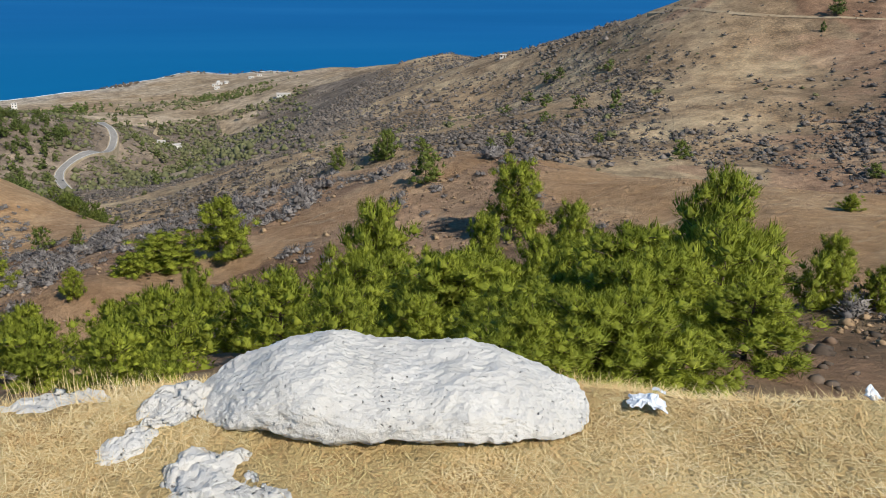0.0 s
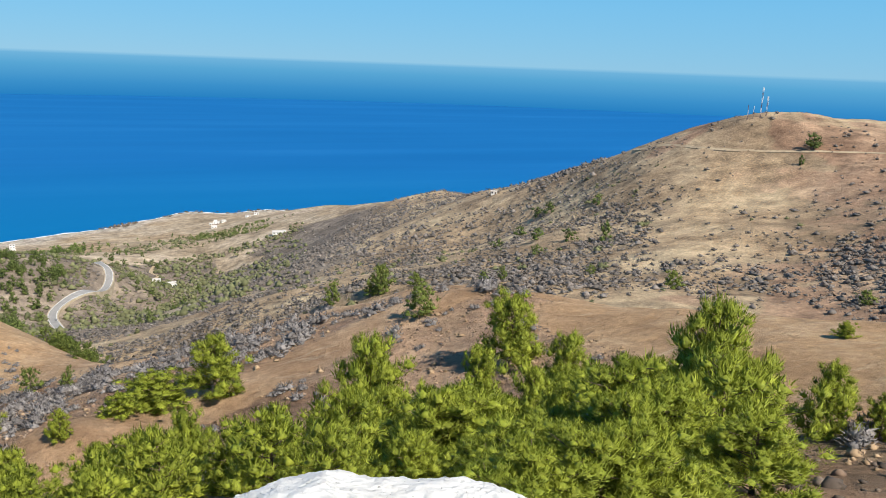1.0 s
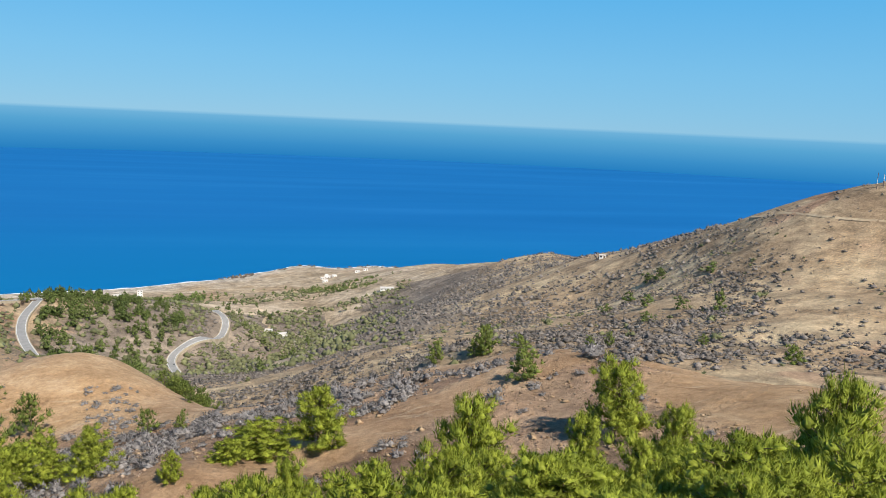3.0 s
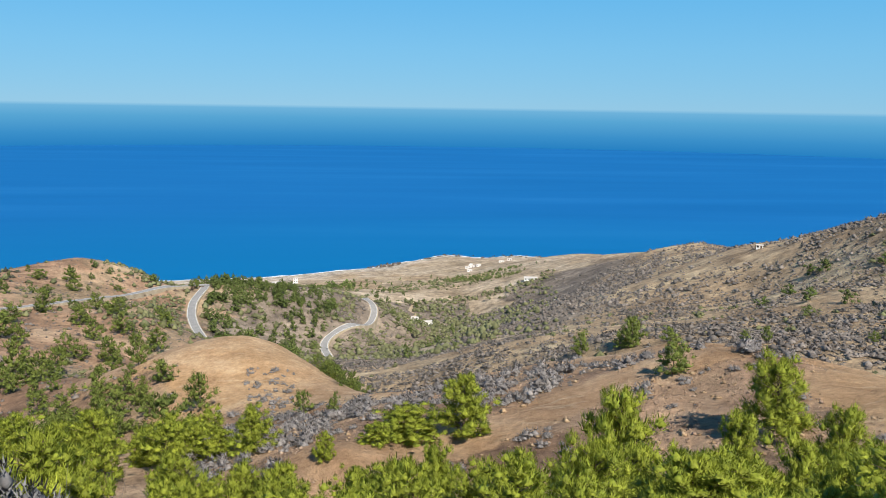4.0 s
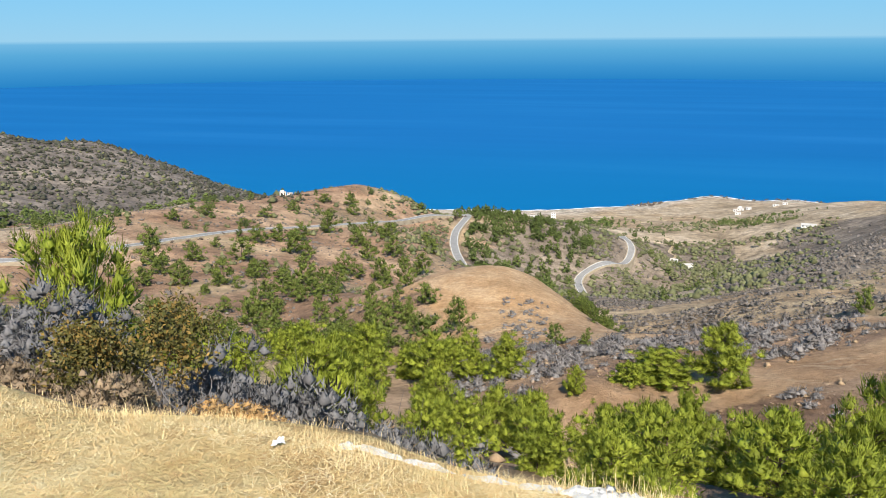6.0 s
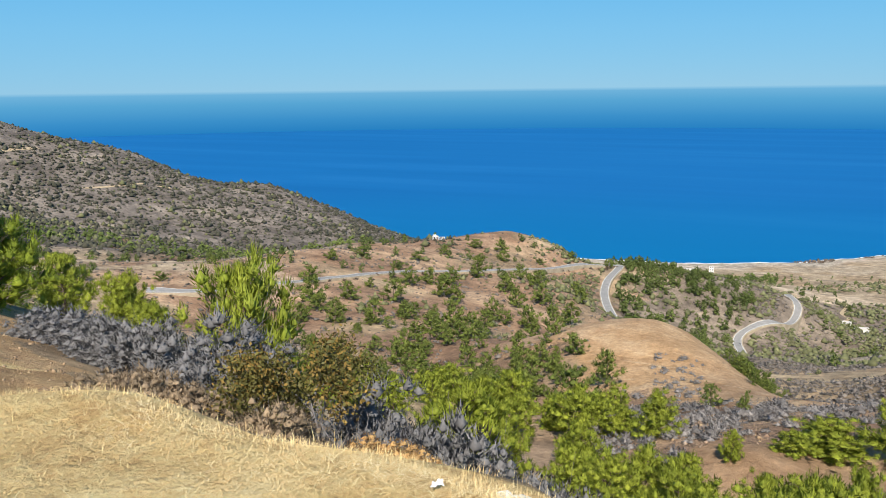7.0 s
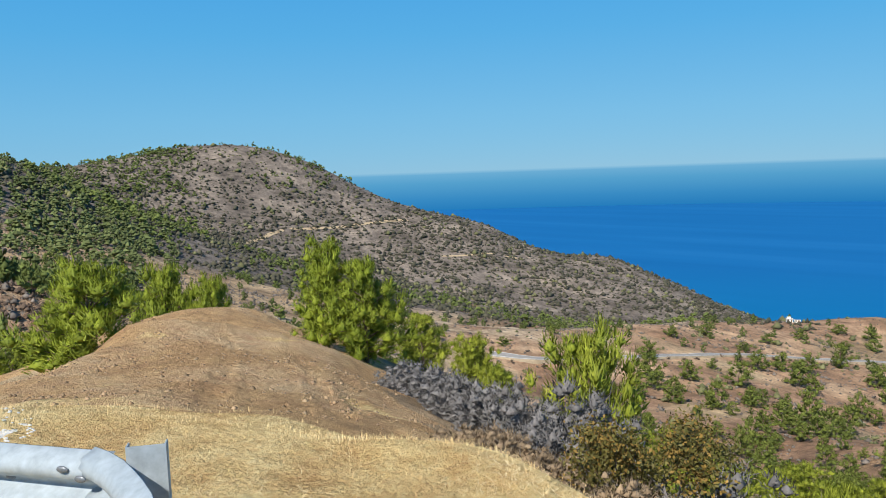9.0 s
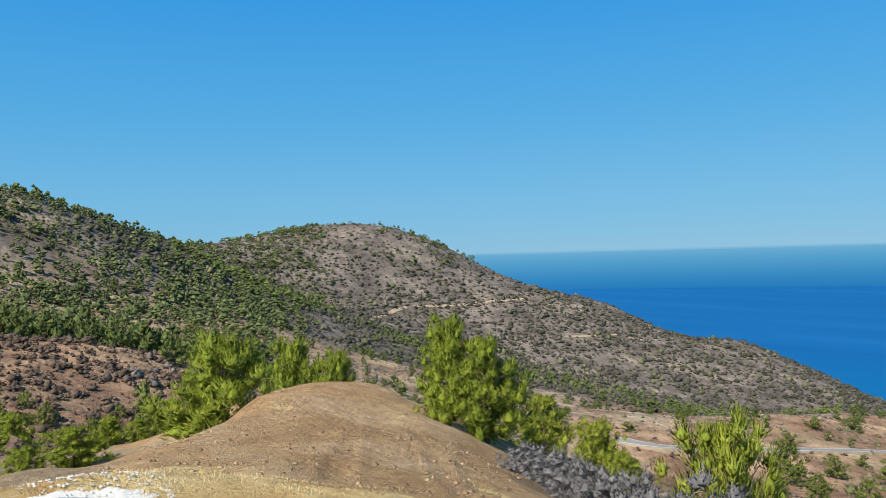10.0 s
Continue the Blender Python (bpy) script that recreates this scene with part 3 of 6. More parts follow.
def covers(p, z):
    """Bare earth, straw and pale ground, 0 to 1 each."""
    r = np.hypot(p[:, 0], p[:, 1])
    earth = np.maximum.reduce([
        near_line(p, "spur_crest", 7), near_line(p, LAND["track"][:6], 4), near_line(p, LAND["track"][6:], 7),
        near_line(p, "mound_crest", 22), inside(p, -17, -3, 150, 230, 3, 0.15), inside(p, -6, 4, 50, 66, 3, 0.1),
        inside(p, -100, -50, 4.5, 13, 3, 0.1), inside(p, -82, -54, 8.5, 50, 3, 0.1), inside(p, 38.5, 49.5, 215, 375, 3, 0.15) * 0.4, inside(p, 36, 60, 250, 375, 5, 0.25) * 0.2])
    brow = np.interp(np.degrees(polar(p)[:, 0]), [-110, -76, -66, -58, -50, -42, -36, -28, -20, -5, 11, 30, 47, 58, 75], [8.5, 8.2, 7.2, 6.4, 5.6, 4.8, 4.3, 3.9, 3.5, 3.4, 3.3, 3.4, 3.9, 4.5, 4.8])
    straw = np.clip((brow - r) / 0.4 + 0.5, 0, 1)
    straw = np.maximum(straw, 0.6 * inside(p, -80, -54, 8.5, 40, 3, 0.1) * np.clip(2.2 * lattice(p * np.array([0.6, 1.3]), 1.5, 14) - 0.55, 0, 1))
    pale = np.maximum.reduce([inside(p, -9, 11.5, 822, 905, 1.5, 0.03), inside(p, -1.5, 24, 985, 1300, 1.5, 0.04), inside(p, -20, 2, 1005, 1150, 2, 0.03),
                              inside(p, 9, 22, 840, 1000, 3, 0.05) * 0.8, inside(p, 0.5, 4.5, 905, 985, 1.0, 0.03), inside(p, 6.5, 9.5, 735, 800, 1.2, 0.05), inside(p, 3.5, 5.5, 470, 560, 1.5, 0.06)])
    pale = np.maximum(pale, inside(p, -52, -37, 352, 430, 2, 0.04) * 0.8)
    pale = pale * np.clip(0.9 + 0.7 * lattice(p, 60, 3) + 0.5 * lattice(p, 22, 4), 0, 1)
    return earth, straw, pale


def stony(p):
    """Grey stony mountain slopes and the red-brown banks of the ridge, 0 to 1 each; on the right hill the red-brown is
    painted shade.
    """
    grey = np.maximum(inside(p, -95, -26, 500, 1600, 4, 0.2), inside(p, -14, 14, 400, 900, 4, 0.2) * 0.8)
    red = np.maximum(inside(p, -50, -14, 200, 700, 4, 0.2), inside(p, -12, 60, 14, 95, 4, 0.2) * 0.7)
    # bearings 42 to 66: soil colour darkened in place of the right hill's shade
    red = np.maximum.reduce([red, inside(p, -100, -74, 60, 230, 4, 0.2), inside(p, -2, 64, 40, 135, 4, 0.2), inside(p, 42, 66, 40, 430, 6, 0.3), inside(p, -24, 5, 50, 260, 3, 0.2)])
    return grey, np.clip(red * (0.75 + 0.6 * lattice(p, 40, 9)), 0, 1)


def ground():
    fine = np.radians(np.arange(-94, 62.01, 0.33))
    turn = np.concatenate([np.radians(np.arange(-196.6, -94.5, 3)), fine, np.radians(np.arange(64, 163.4, 3))])
    ring = np.exp(np.concatenate([[math.log(0.003)], np.arange(math.log(0.25), math.log(1500), 0.014), np.linspace(math.log(1520), math.log(4950), 12)]))
    p = np.stack([ring[:, None] * np.sin(turn), ring[:, None] * np.cos(turn)], -1).reshape(-1, 2)
    z = height(p)
    m, k = len(turn), len(ring)
    i = (np.arange(k - 1)[:, None] * m + np.arange(m)[None, :])
    j = (np.arange(k - 1)[:, None] * m + (np.arange(m)[None, :] + 1) % m)
    faces = np.stack([i, j, j + m, i + m], -1).reshape(-1, 4)
    me = mesh_of("ground", np.column_stack([p, z]), faces[:, ::-1], GROUND, True)
    col = me.color_attributes.new("cover", "FLOAT_COLOR", "POINT")
    e, s, w = covers(p, z)
    col.data.foreach_set("color", np.column_stack([e, s, w, np.ones(len(p))]).ravel())
    g, d = stony(p)
    col = me.color_attributes.new("stony", "FLOAT_COLOR", "POINT")
    col.data.foreach_set("color", np.column_stack([g, d, np.clip((4.6 - z) / 1.4, 0, 1) * (np.hypot(p[:, 0], p[:, 1]) > 850), np.ones(len(p))]).ravel())
    return tagged(new("ground", me), "dry stony hill land falling to the sea, with bare brown earth and straw", "ground", kind="structure")


ground()


def disc(name, r, z, mat, n=96):
    bm = bmesh.new()
    bmesh.ops.create_circle(bm, cap_ends=True, radius=r, segments=n)
    bmesh.ops.translate(bm, vec=(0, 0, z), verts=bm.verts)
    return part(name, bm, mat)


tagged(disc("water", 4900, 0, SEA), "deep blue open sea with faint pale streaks", "sea", kind="structure")

# ---- roads and tracks ----
def spline(points, step):
    """A smooth run through a few points of the plane."""
    p = [Vector(q[:2]) for q in points]
    p = [p[0] * 2 - p[1]] + p + [p[-1] * 2 - p[-2]]
    out = []
    for a, b, c, d in zip(p, p[1:], p[2:], p[3:]):
        n = max(2, int((c - b).length / step))
        for i in range(n):
            t = i / n
            out.append(0.5 * (2 * b + (c - a) * t + (2 * a - 5 * b + 4 * c - d) * t * t + (3 * b - a - 3 * c + d) * t ** 3))
    return out + [p[-2]]


def ribbon(name, points, width, mat, label, category, lift=0.5, step=6.0, thick=0.5, offset=0.0, level=0.5, base=0.0):
    """A strip laid along a line; base: the width of the roadbed on whose plane it lies."""
    base = base or width
    c = spline(points, step)
    sides = []
    for i, q in enumerate(c):
        d = (c[min(i + 1, len(c) - 1)] - c[max(i - 1, 0)]).normalized()
        sides.append(Vector((d.y, -d.x)))

    def line(w):
        return height([tuple(q + s * w) for q, s in zip(c, sides)])
    z = np.stack([line(-base / 2), line(base / 2), line(0)])
    high = z.max(0)
    left, right = (z[k] + (high - z[k]) * level for k in (0, 1))
    for _ in range(2):
        left, right = (np.convolve(np.pad(x, 2, mode="edge"), np.ones(5) / 5, "valid") for x in (left, right))
    left, right = np.maximum(left, z[0] - 0.1) + lift, np.maximum(right, z[1] - 0.1) + lift
    v, f = [], []
    a, b = offset - width / 2, offset + width / 2
    for q, s, t, u, below in zip(c, sides, left, right, np.minimum(line(a), line(b))):
        for w in (a, b):
            v.append((*(q + s * w), (t + u) / 2 + (u - t) * w / base))
        for k, w in ((-2, a), (-2, b)):
            v.append((*(q + s * w), min(below, v[k][2]) - thick))
    for i in range(len(c) - 1):
        o, q = 4 * i, 4 * i + 4
        f += [(o, o + 1, q + 1, q), (o, q, q + 2, o + 2), (o + 1, o + 3, q + 3, q + 1)]
    return tagged(new(name, mesh_of(name, v, f, mat, False)), label, category, kind="structure")


VERGE = mottled("pale_verge", (0.36, 0.29, 0.20), (0.52, 0.44, 0.32), 0.2, 0.95)
TRACK_SOIL = mottled("track_soil", (0.36, 0.27, 0.17), (0.48, 0.38, 0.25), 0.08, 0.95)
PAINT = mottled("white_road_paint", (0.6, 0.6, 0.58), (0.75, 0.75, 0.72), 0.5, 0.8)
upper = LAND["ridge_road"] + LAND["road_fall"]
lower = LAND["low_road"]
ribbon("road_upper_verge", upper, 6.4, VERGE, "pale gravel verge beside the upper road", "verge", 0.3, base=5.5, level=1.0)
ribbon("road_upper", upper, 5.4, ASPHALT, "pale grey asphalt road winding along the ridge", "road", 0.5, base=5.5, level=1.0)
ribbon("road_lower_verge", lower, 7.0, VERGE, "pale gravel verge beside the lower road", "verge", 0.3, base=5.5, level=1.0)
ribbon("road_lower", lower, 5.6, ASPHALT, "pale grey asphalt road bending down to the valley", "road", 0.5, base=5.5, level=1.0)
for line in (upper, lower):
    for side in (-2.45, 2.45):
        ribbon("road_marking", line, 0.25, PAINT, "worn white line along the road's edge", "road marking", 0.54, 6.0, 0.05, side, base=5.5, level=1.0)


def flat(turn, r):
    return (r * math.sin(radians(turn)), r * math.cos(radians(turn)))


for run, w in (([(-67, 760), (-62.7, 915), (-59.5, 960), (-56.2, 1003), (-52.9, 1050)], 6),
               ([(-50.5, 930), (-48.2, 955), (-46.8, 976), (-45, 980)], 4),
               ([(36.3, 418), (39, 392), (41.5, 372), (46.5, 362), (52, 357), (56, 352)], 1.6),
               ([(1.8, 720), (1.8, 751), (2.5, 775), (2.0, 790), (2.3, 815)], 5)):
    ribbon("dirt_track", [flat(*q) for q in run], w, TRACK_SOIL, "pale unpaved track cut into the slope", "track", 0.15, 5.0, 0.3, level=0.0)


SURF = mottled("surf", (0.70, 0.74, 0.76), (0.88, 0.9, 0.9), 0.05, 0.7)


def surf():
    """The white line of small waves along the shore."""
    shore = spline(LAND["coast"], 8.0)
    rows = []
    for i, q in enumerate(shore):
        u = q.normalized()
        r = np.linspace(q.length - 60, q.length + 60, 60)
        z = height(np.stack([r * u.x, r * u.y], -1))
        low = np.nonzero(z < 0.4)[0]
        rows.append((u, r[low[0]] if len(low) else q.length))
    far = np.array([r for _, r in rows])
    v, f = [], []
    for i, (u, r) in enumerate(rows):
        w = 2.6 + 2.0 * math.sin(i * 1.7) + 1.4 * math.sin(i * 0.61)
        v += [(*(u * (r - 1.5)), 0.45), (*(u * (r + max(w, 0.6))), 0.3)]
    for i in range(len(rows) - 1):
        if abs(far[i] - far[i + 1]) < 18:
            f.append((2 * i, 2 * i + 2, 2 * i + 3, 2 * i + 1))
    tagged(new("surf", mesh_of("surf", v, f, SURF)), "thin white line of surf along the beach", "surf", kind="structure")


surf()


# ---- plants ----
def pick(rng, a0, a1, r0, r1, n):
    """Points spread evenly over a patch: bearings and distances from the lookout."""
    a = np.radians(rng.uniform(a0, a1, n))
    r = np.sqrt(rng.uniform(r0 * r0, r1 * r1, n))
    return np.stack([r * np.sin(a), r * np.cos(a)], -1)


def clear_of(p, lines, width):
    keep = np.ones(len(p), bool)
    for line in lines:
        keep &= near_line(p, line, width) < 0.55
    return keep


def burr_template(level, rng, low=0.55, high=1.25, floor=-0.3):
    """A ragged ball of few faces, its points pushed in and out: a tuft of twigs or needles."""
    bm = bmesh.new()
    if level:
        bmesh.ops.create_icosphere(bm, subdivisions=level, radius=1)
        v = np.array([tuple(x.co) for x in bm.verts])
        f = np.array([[x.index for x in y.verts] for y in bm.faces])
    else:
        v = np.array([(1, 0, 0), (-1, 0, 0), (0, 1, 0), (0, -1, 0), (0, 0, 1), (0, 0, -1)], float)
        f = np.array([(0, 2, 4), (2, 1, 4), (1, 3, 4), (3, 0, 4), (2, 0, 5), (1, 2, 5), (3, 1, 5), (0, 3, 5)])
    bm.free()
    v *= rng.uniform(low, high, (len(v), 1))
    v[:, 2] = np.maximum(v[:, 2], floor)
    return v, f


def burrs(centres, sizes, level, seed, low=0.55, high=1.25, floor=-0.3):
    """Vertices and faces of many ragged balls; sizes: half-widths along x, y and z."""
    rng = np.random.default_rng(seed)
    kinds = [burr_template(level, rng, low, high, floor) for _ in range(10)]
    order = rng.integers(0, 10, len(centres))
    vs, fs, o = [], [], 0
    for k, (v, f) in enumerate(kinds):
        i = np.nonzero(order == k)[0]
        w = rng.uniform(0, 6.28, len(i))[:, None]
        x, y = v[None, :, 0] * np.cos(w) - v[None, :, 1] * np.sin(w), v[None, :, 0] * np.sin(w) + v[None, :, 1] * np.cos(w)
        q = np.stack([x, y, np.broadcast_to(v[None, :, 2], x.shape)], -1) * rng.uniform(0.85, 1.15, (*x.shape, 1))
        vs.append((centres[i, None, :] + q * sizes[i, None, :]).reshape(-1, 3))
        fs.append((f[None] + (o + np.arange(len(i)) * len(v))[:, None, None]).reshape(-1, 3))
        o += len(i) * len(v)
    return np.concatenate(vs), np.concatenate(fs)


def tufts(centres, sizes, per, seed, long=0.55, slim=0.2, lift=0.35, heart=0.8, level=1, whole=None):
    """Rounded clumps: a dark-hearted ball under scales of leaf or twig that stand off it outwards and up.
    whole: for each clump, the way out of the plant that it belongs to. Points, faces and the normals of a soft mass."""
    rng = np.random.default_rng(seed)
    n = len(centres)
    v, f = burrs(centres, sizes * heart, level, seed, 0.78, 1.12, -0.6)
    d = rng.normal(size=(n, per, 3))
    d[..., 2] += 0.25
    d /= np.linalg.norm(d, axis=-1, keepdims=True)
    side = np.cross(d, rng.normal(size=d.shape))
    side /= np.linalg.norm(side, axis=-1, keepdims=True)
    along = np.cross(side, d)
    along = np.where(along[..., 2:] < -0.35, -along, along)
    c, s = centres[:, None, :], sizes[:, None, :]
    out = d + (whole[:, None, :] * 0.5 if whole is not None else 0)
    start = c + d * s * rng.uniform(0.68, 0.98, (n, per, 1))
    tip = start + (along * 0.75 + out * rng.uniform(0.25, 0.8, (n, per, 1)) + np.array([0, 0, lift])) * s * long * rng.uniform(0.6, 1.3, (n, per, 1))
    w = side * s * slim * rng.uniform(0.6, 1.3, (n, per, 1))
    turned = (np.cross(2 * w, tip - start + w) * out).sum(-1, keepdims=True) < 0
    w = np.where(turned, -w, w)
    v2 = np.stack([start - w, start + w, tip], 2).reshape(-1, 3)
    soft = np.repeat(d * 0.9 + (whole[:, None, :] * 0.45 if whole is not None else 0) + rng.normal(0, 0.3, d.shape) + np.array([0, 0, 0.12]), 3, 1).reshape(-1, 3)
    face = np.cross(v[f[:, 1]] - v[f[:, 0]], v[f[:, 2]] - v[f[:, 0]])
    heart_n = np.zeros_like(v)
    for j in range(3):
        np.add.at(heart_n, f[:, j], face)
    soft = np.concatenate([heart_n / np.maximum(np.linalg.norm(heart_n, axis=1, keepdims=True), 1e-9), soft])
    return np.concatenate([v, v2]), np.concatenate([f, len(v) + np.arange(len(v2)).reshape(-1, 3)]), soft / np.maximum(np.linalg.norm(soft, axis=1, keepdims=True), 1e-9)


def scrub(name, spots, sizes, mat, label, level=1, seed=1, tall=0.7, lobes=1, category="scrub", blades=0):
    """Many low bushes as one sheet of stuff, each of one or more ragged lobes."""
    rng = np.random.default_rng(seed)
    n = len(spots)
    at_, size = np.repeat(spots, lobes, 0), np.repeat(sizes, lobes)
    z = height(at_) + 0.2 * size
    if lobes > 1:
        d = rng.normal(0, 1, (len(at_), 3))
        d *= rng.uniform(0.3, 0.65, (len(d), 1)) / np.linalg.norm(d, axis=1, keepdims=True)
        stretch = np.repeat(rng.uniform(0.8, 1.3, (n, 2)), lobes, 0)
        at_ = at_ + d[:, :2] * size[:, None] * stretch
        z = height(at_) + (0.08 + np.abs(d[:, 2]) * tall) * size
        size = size * rng.uniform(0.9, 1.3, len(size)) * lobes ** -0.45
    st = rng.uniform(0.8, 1.3, len(size))
    c, s = np.column_stack([at_, z]), np.column_stack([size * st, size / st, size * tall * rng.uniform(0.75, 1.3, len(size))])
    if blades:
        v, f, soft = tufts(c, s, blades, seed, 0.5, 0.2 if blades < 12 else 0.075, 0.08, 0.8 if blades < 12 else 0.62, 0)
    else:
        v, f = burrs(c, s, level, seed, 0.75, 1.15)
        soft = None
    ob = new(name, mesh_of(name, v, f, mat, True, soft))
    return tagged(ob, label, category, kind="stuff")


ROADS = [upper, lower]
BARE = [LAND["spur_crest"], LAND["track"][:6], LAND["mound_crest"]]


def thicket(seed, patch, n, patchy, lo, hi, size, bare=0.45):
    """Spots and sizes of bushes over a patch, thinned by a patchy map and kept off bare earth and roads."""
    rng = np.random.default_rng(seed)
    p = pick(rng, *patch, n)
    m = 0.65 * lattice(p, patchy, seed) + 0.35 * lattice(p, patchy / 3.3, seed + 3)
    a, r = np.degrees(np.arctan2(p[:, 0], p[:, 1])), np.log(np.hypot(p[:, 0], p[:, 1]))
    edge = np.minimum.reduce([(a - patch[0]) / 4, (patch[1] - a) / 4, (r - math.log(patch[2])) / 0.2, (math.log(patch[3]) - r) / 0.2])
    keep = (m > rng.uniform(lo, hi, n)) & clear_of(p, ROADS, 6) & (edge > rng.uniform(0, 1, n))
    p = p[keep]
    z = height(p)
    e, s, w = covers(p, z)
    turn, far = np.degrees(np.arctan2(p[:, 0], p[:, 1])), np.hypot(p[:, 0], p[:, 1])
    open_hill = np.clip((turn - 35.5) / 4, 0, 1) * np.clip((far - 225) / 40, 0, 1)
    keep = (np.maximum(e, s) < bare) & (z > 3) & (w < 0.35 + 0.4 * rng.uniform(0, 1, len(p))) & (rng.uniform(0, 1, len(p)) > 0.9 * open_hill)
    p = p[keep]
    return p, size * rng.lognormal(0, 0.5, len(p)).clip(0.35, 2.6)


p, s = thicket(11, (-6, 64, 115, 430), 46000, 34, -0.45, 0.42, 0.70, 0.6)
scrub("hillside_scrub", p, s, GREY_TWIGS, "grey thorny scrub dotted over the brown hillside", 0, 1, 0.6, blades=11)
p, s = thicket(43, (-6, 64, 115, 430), 1500, 45, -0.3, 0.6, 1.0, 0.6)
scrub("hillside_scrub", p, s, OLIVE_SCRUB, "olive green bushes among the grey hillside scrub", 1, 25, 0.8, 3, blades=8)
p, s = thicket(12, (-5, 36, 380, 840), 32000, 50, -0.45, 0.35, 1.0, 0.7)
scrub("hillside_scrub", p, s, GREY_TWIGS, "grey thorny scrub on the far shoulder of the hill", 0, 2, 0.7, blades=4)
p, s = thicket(13, (-16, 64, 24, 150), 2600, 12, -0.6, 0.6, 0.5, 0.4)
scrub("slope_scrub", p, s, PALE_TWIGS, "grey dry bushes on the slope of the spur", 1, 3, 0.8, 5, blades=44)
p, s = thicket(14, (-16, 16, 56, 160), 1300, 9, -0.6, 0.5, 0.8, 0.45)
scrub("slope_scrub", p, s, PALE_TWIGS, "dense grey bushes between the bare tracks", 1, 4, 0.8, 6, blades=44)
p, s = thicket(20, (-1, 34, 70, 110), 560, 8, -0.8, 0.3, 0.8, 0.75)
scrub("slope_scrub", p, s, PALE_TWIGS, "rows of grey bushes between track and crest", 1, 14, 0.8, 6, blades=44)
p, s = thicket(42, (-20, 66, 24, 170), 12000, 10, -0.9, 0.6, 0.2, 0.75)
scrub("dry_cushions", p, s, CLODS, "small dry brown cushions and clods on the slopes", 0, 24, 0.6, blades=5)
p, s = thicket(44, (-20, 66, 24, 120), 16000, 14, -0.6, 0.7, 0.11, 0.62)
scrub("slope_rubble", p, s, RUBBLE, "red-brown stones and clods lying on the slope", 0, 26, 0.6, category="rubble")
p, s = thicket(46, (38, 66, 14, 75), 2200, 7, -0.6, 0.5, 0.14, 0.7)
scrub("slope_rocks", p, s, DARK_ROCK, "broken brown rocks below the lookout", 1, 28, 0.6, category="rocks")
p, s = thicket(15, (-52, -6, 110, 640), 15000, 30, -0.6, 0.5, 0.6, 0.7)
scrub("ridge_scrub", p, s, GREY_TWIGS, "grey and brown bushes on the ridge and bowl", 0, 5, 0.65, blades=7)
p, s = thicket(41, (-50, -8, 200, 640), 1600, 40, -0.4, 0.5, 1.3, 0.7)
scrub("ridge_scrub", p, s, OLIVE_SCRUB, "olive green bushes on the ridge's banks", 1, 15, 0.85, 2, blades=6)
p, s = thicket(16, (-86, -24, 500, 1230), 42000, 50, -0.9, 0.4, 1.5, 0.9)
scrub("mountain_scrub", p, s, SPOTS, "dark grey-green bushes dotting the mountain's flank", 0, 6, 0.9)
p, s = thicket(17, (-86, -24, 500, 1230), 4500, 80, -0.4, 0.4, 1.9, 0.9)
scrub("mountain_scrub", p, s, OLIVE_SCRUB, "olive green bushes on the mountain's flank", 0, 7, 0.9)
p, s = thicket(18, (-20, 13, 400, 1010), 30000, 40, -0.8, 0.25, 1.3, 0.95)
scrub("valley_scrub", p[height(p) > 24], s[height(p) > 24], OLIVE_SCRUB, "olive green bushes on the valley floor", 0, 8, 0.85)
p, s = thicket(19, (-100, -70, 50, 240), 6500, 16, -0.9, 0.0, 0.6, 0.9)
scrub("knoll_scrub", p, s, KNOLL_TWIGS, "dark brown dry scrub on the knoll", 0, 9, 0.7, 2, blades=8)
p, s = thicket(51, (-84, -48, 60, 520), 9000, 30, -0.5, 0.4, 0.75, 0.9)
scrub("valley_scrub", p, s, GREY_TWIGS, "grey bushes in the dry valley behind the terrace", 0, 31, 0.75, blades=5)
p, s = thicket(45, (-84, -50, 8, 52), 8000, 6, -0.4, 0.9, 0.03, 1.1)
scrub("earth_clods", p, s, CLODS, "loose clods of turned brown earth on the terrace", 0, 27, 0.7, category="clods")


rng = np.random.default_rng(65)
line = spline(LAND["ridge_road"], 9.0)
p = np.array([tuple(q + Vector((-q.x, -q.y)).normalized() * rng.uniform(6, 11) + Vector(rng.normal(0, 2.0, 2))) for q in line if rng.uniform() < 0.8])
scrub("roadside_bushes", p, rng.uniform(1.2, 2.6, len(p)), KNOLL_TWIGS, "grey-brown round bushes along the ridge road", 0, 66, 0.8, 5, blades=20)
p = pick(rng, -10.2, -6.6, 138, 182, 70)
scrub("mound_bushes", p, rng.uniform(0.5, 1.3, len(p)), PALE_TWIGS, "grey bushes on the bare mound's lower flank", 0, 67, 0.8, 5, blades=24)
p = np.concatenate([pick(np.random.default_rng(61), -1.2, 1.2, 1160, 1205, 160), pick(np.random.default_rng(62), 1.5, 14, 1225, 1290, 260)])
p = p[np.abs(height(p) - 0.6) < 1.6]
scrub("shore_rocks", p, np.random.default_rng(63).uniform(0.6, 2.6, len(p)), DARK_ROCK, "dark rocks along the water's edge", 0, 64, 0.7, category="rocks")

SOFT_OF = {}


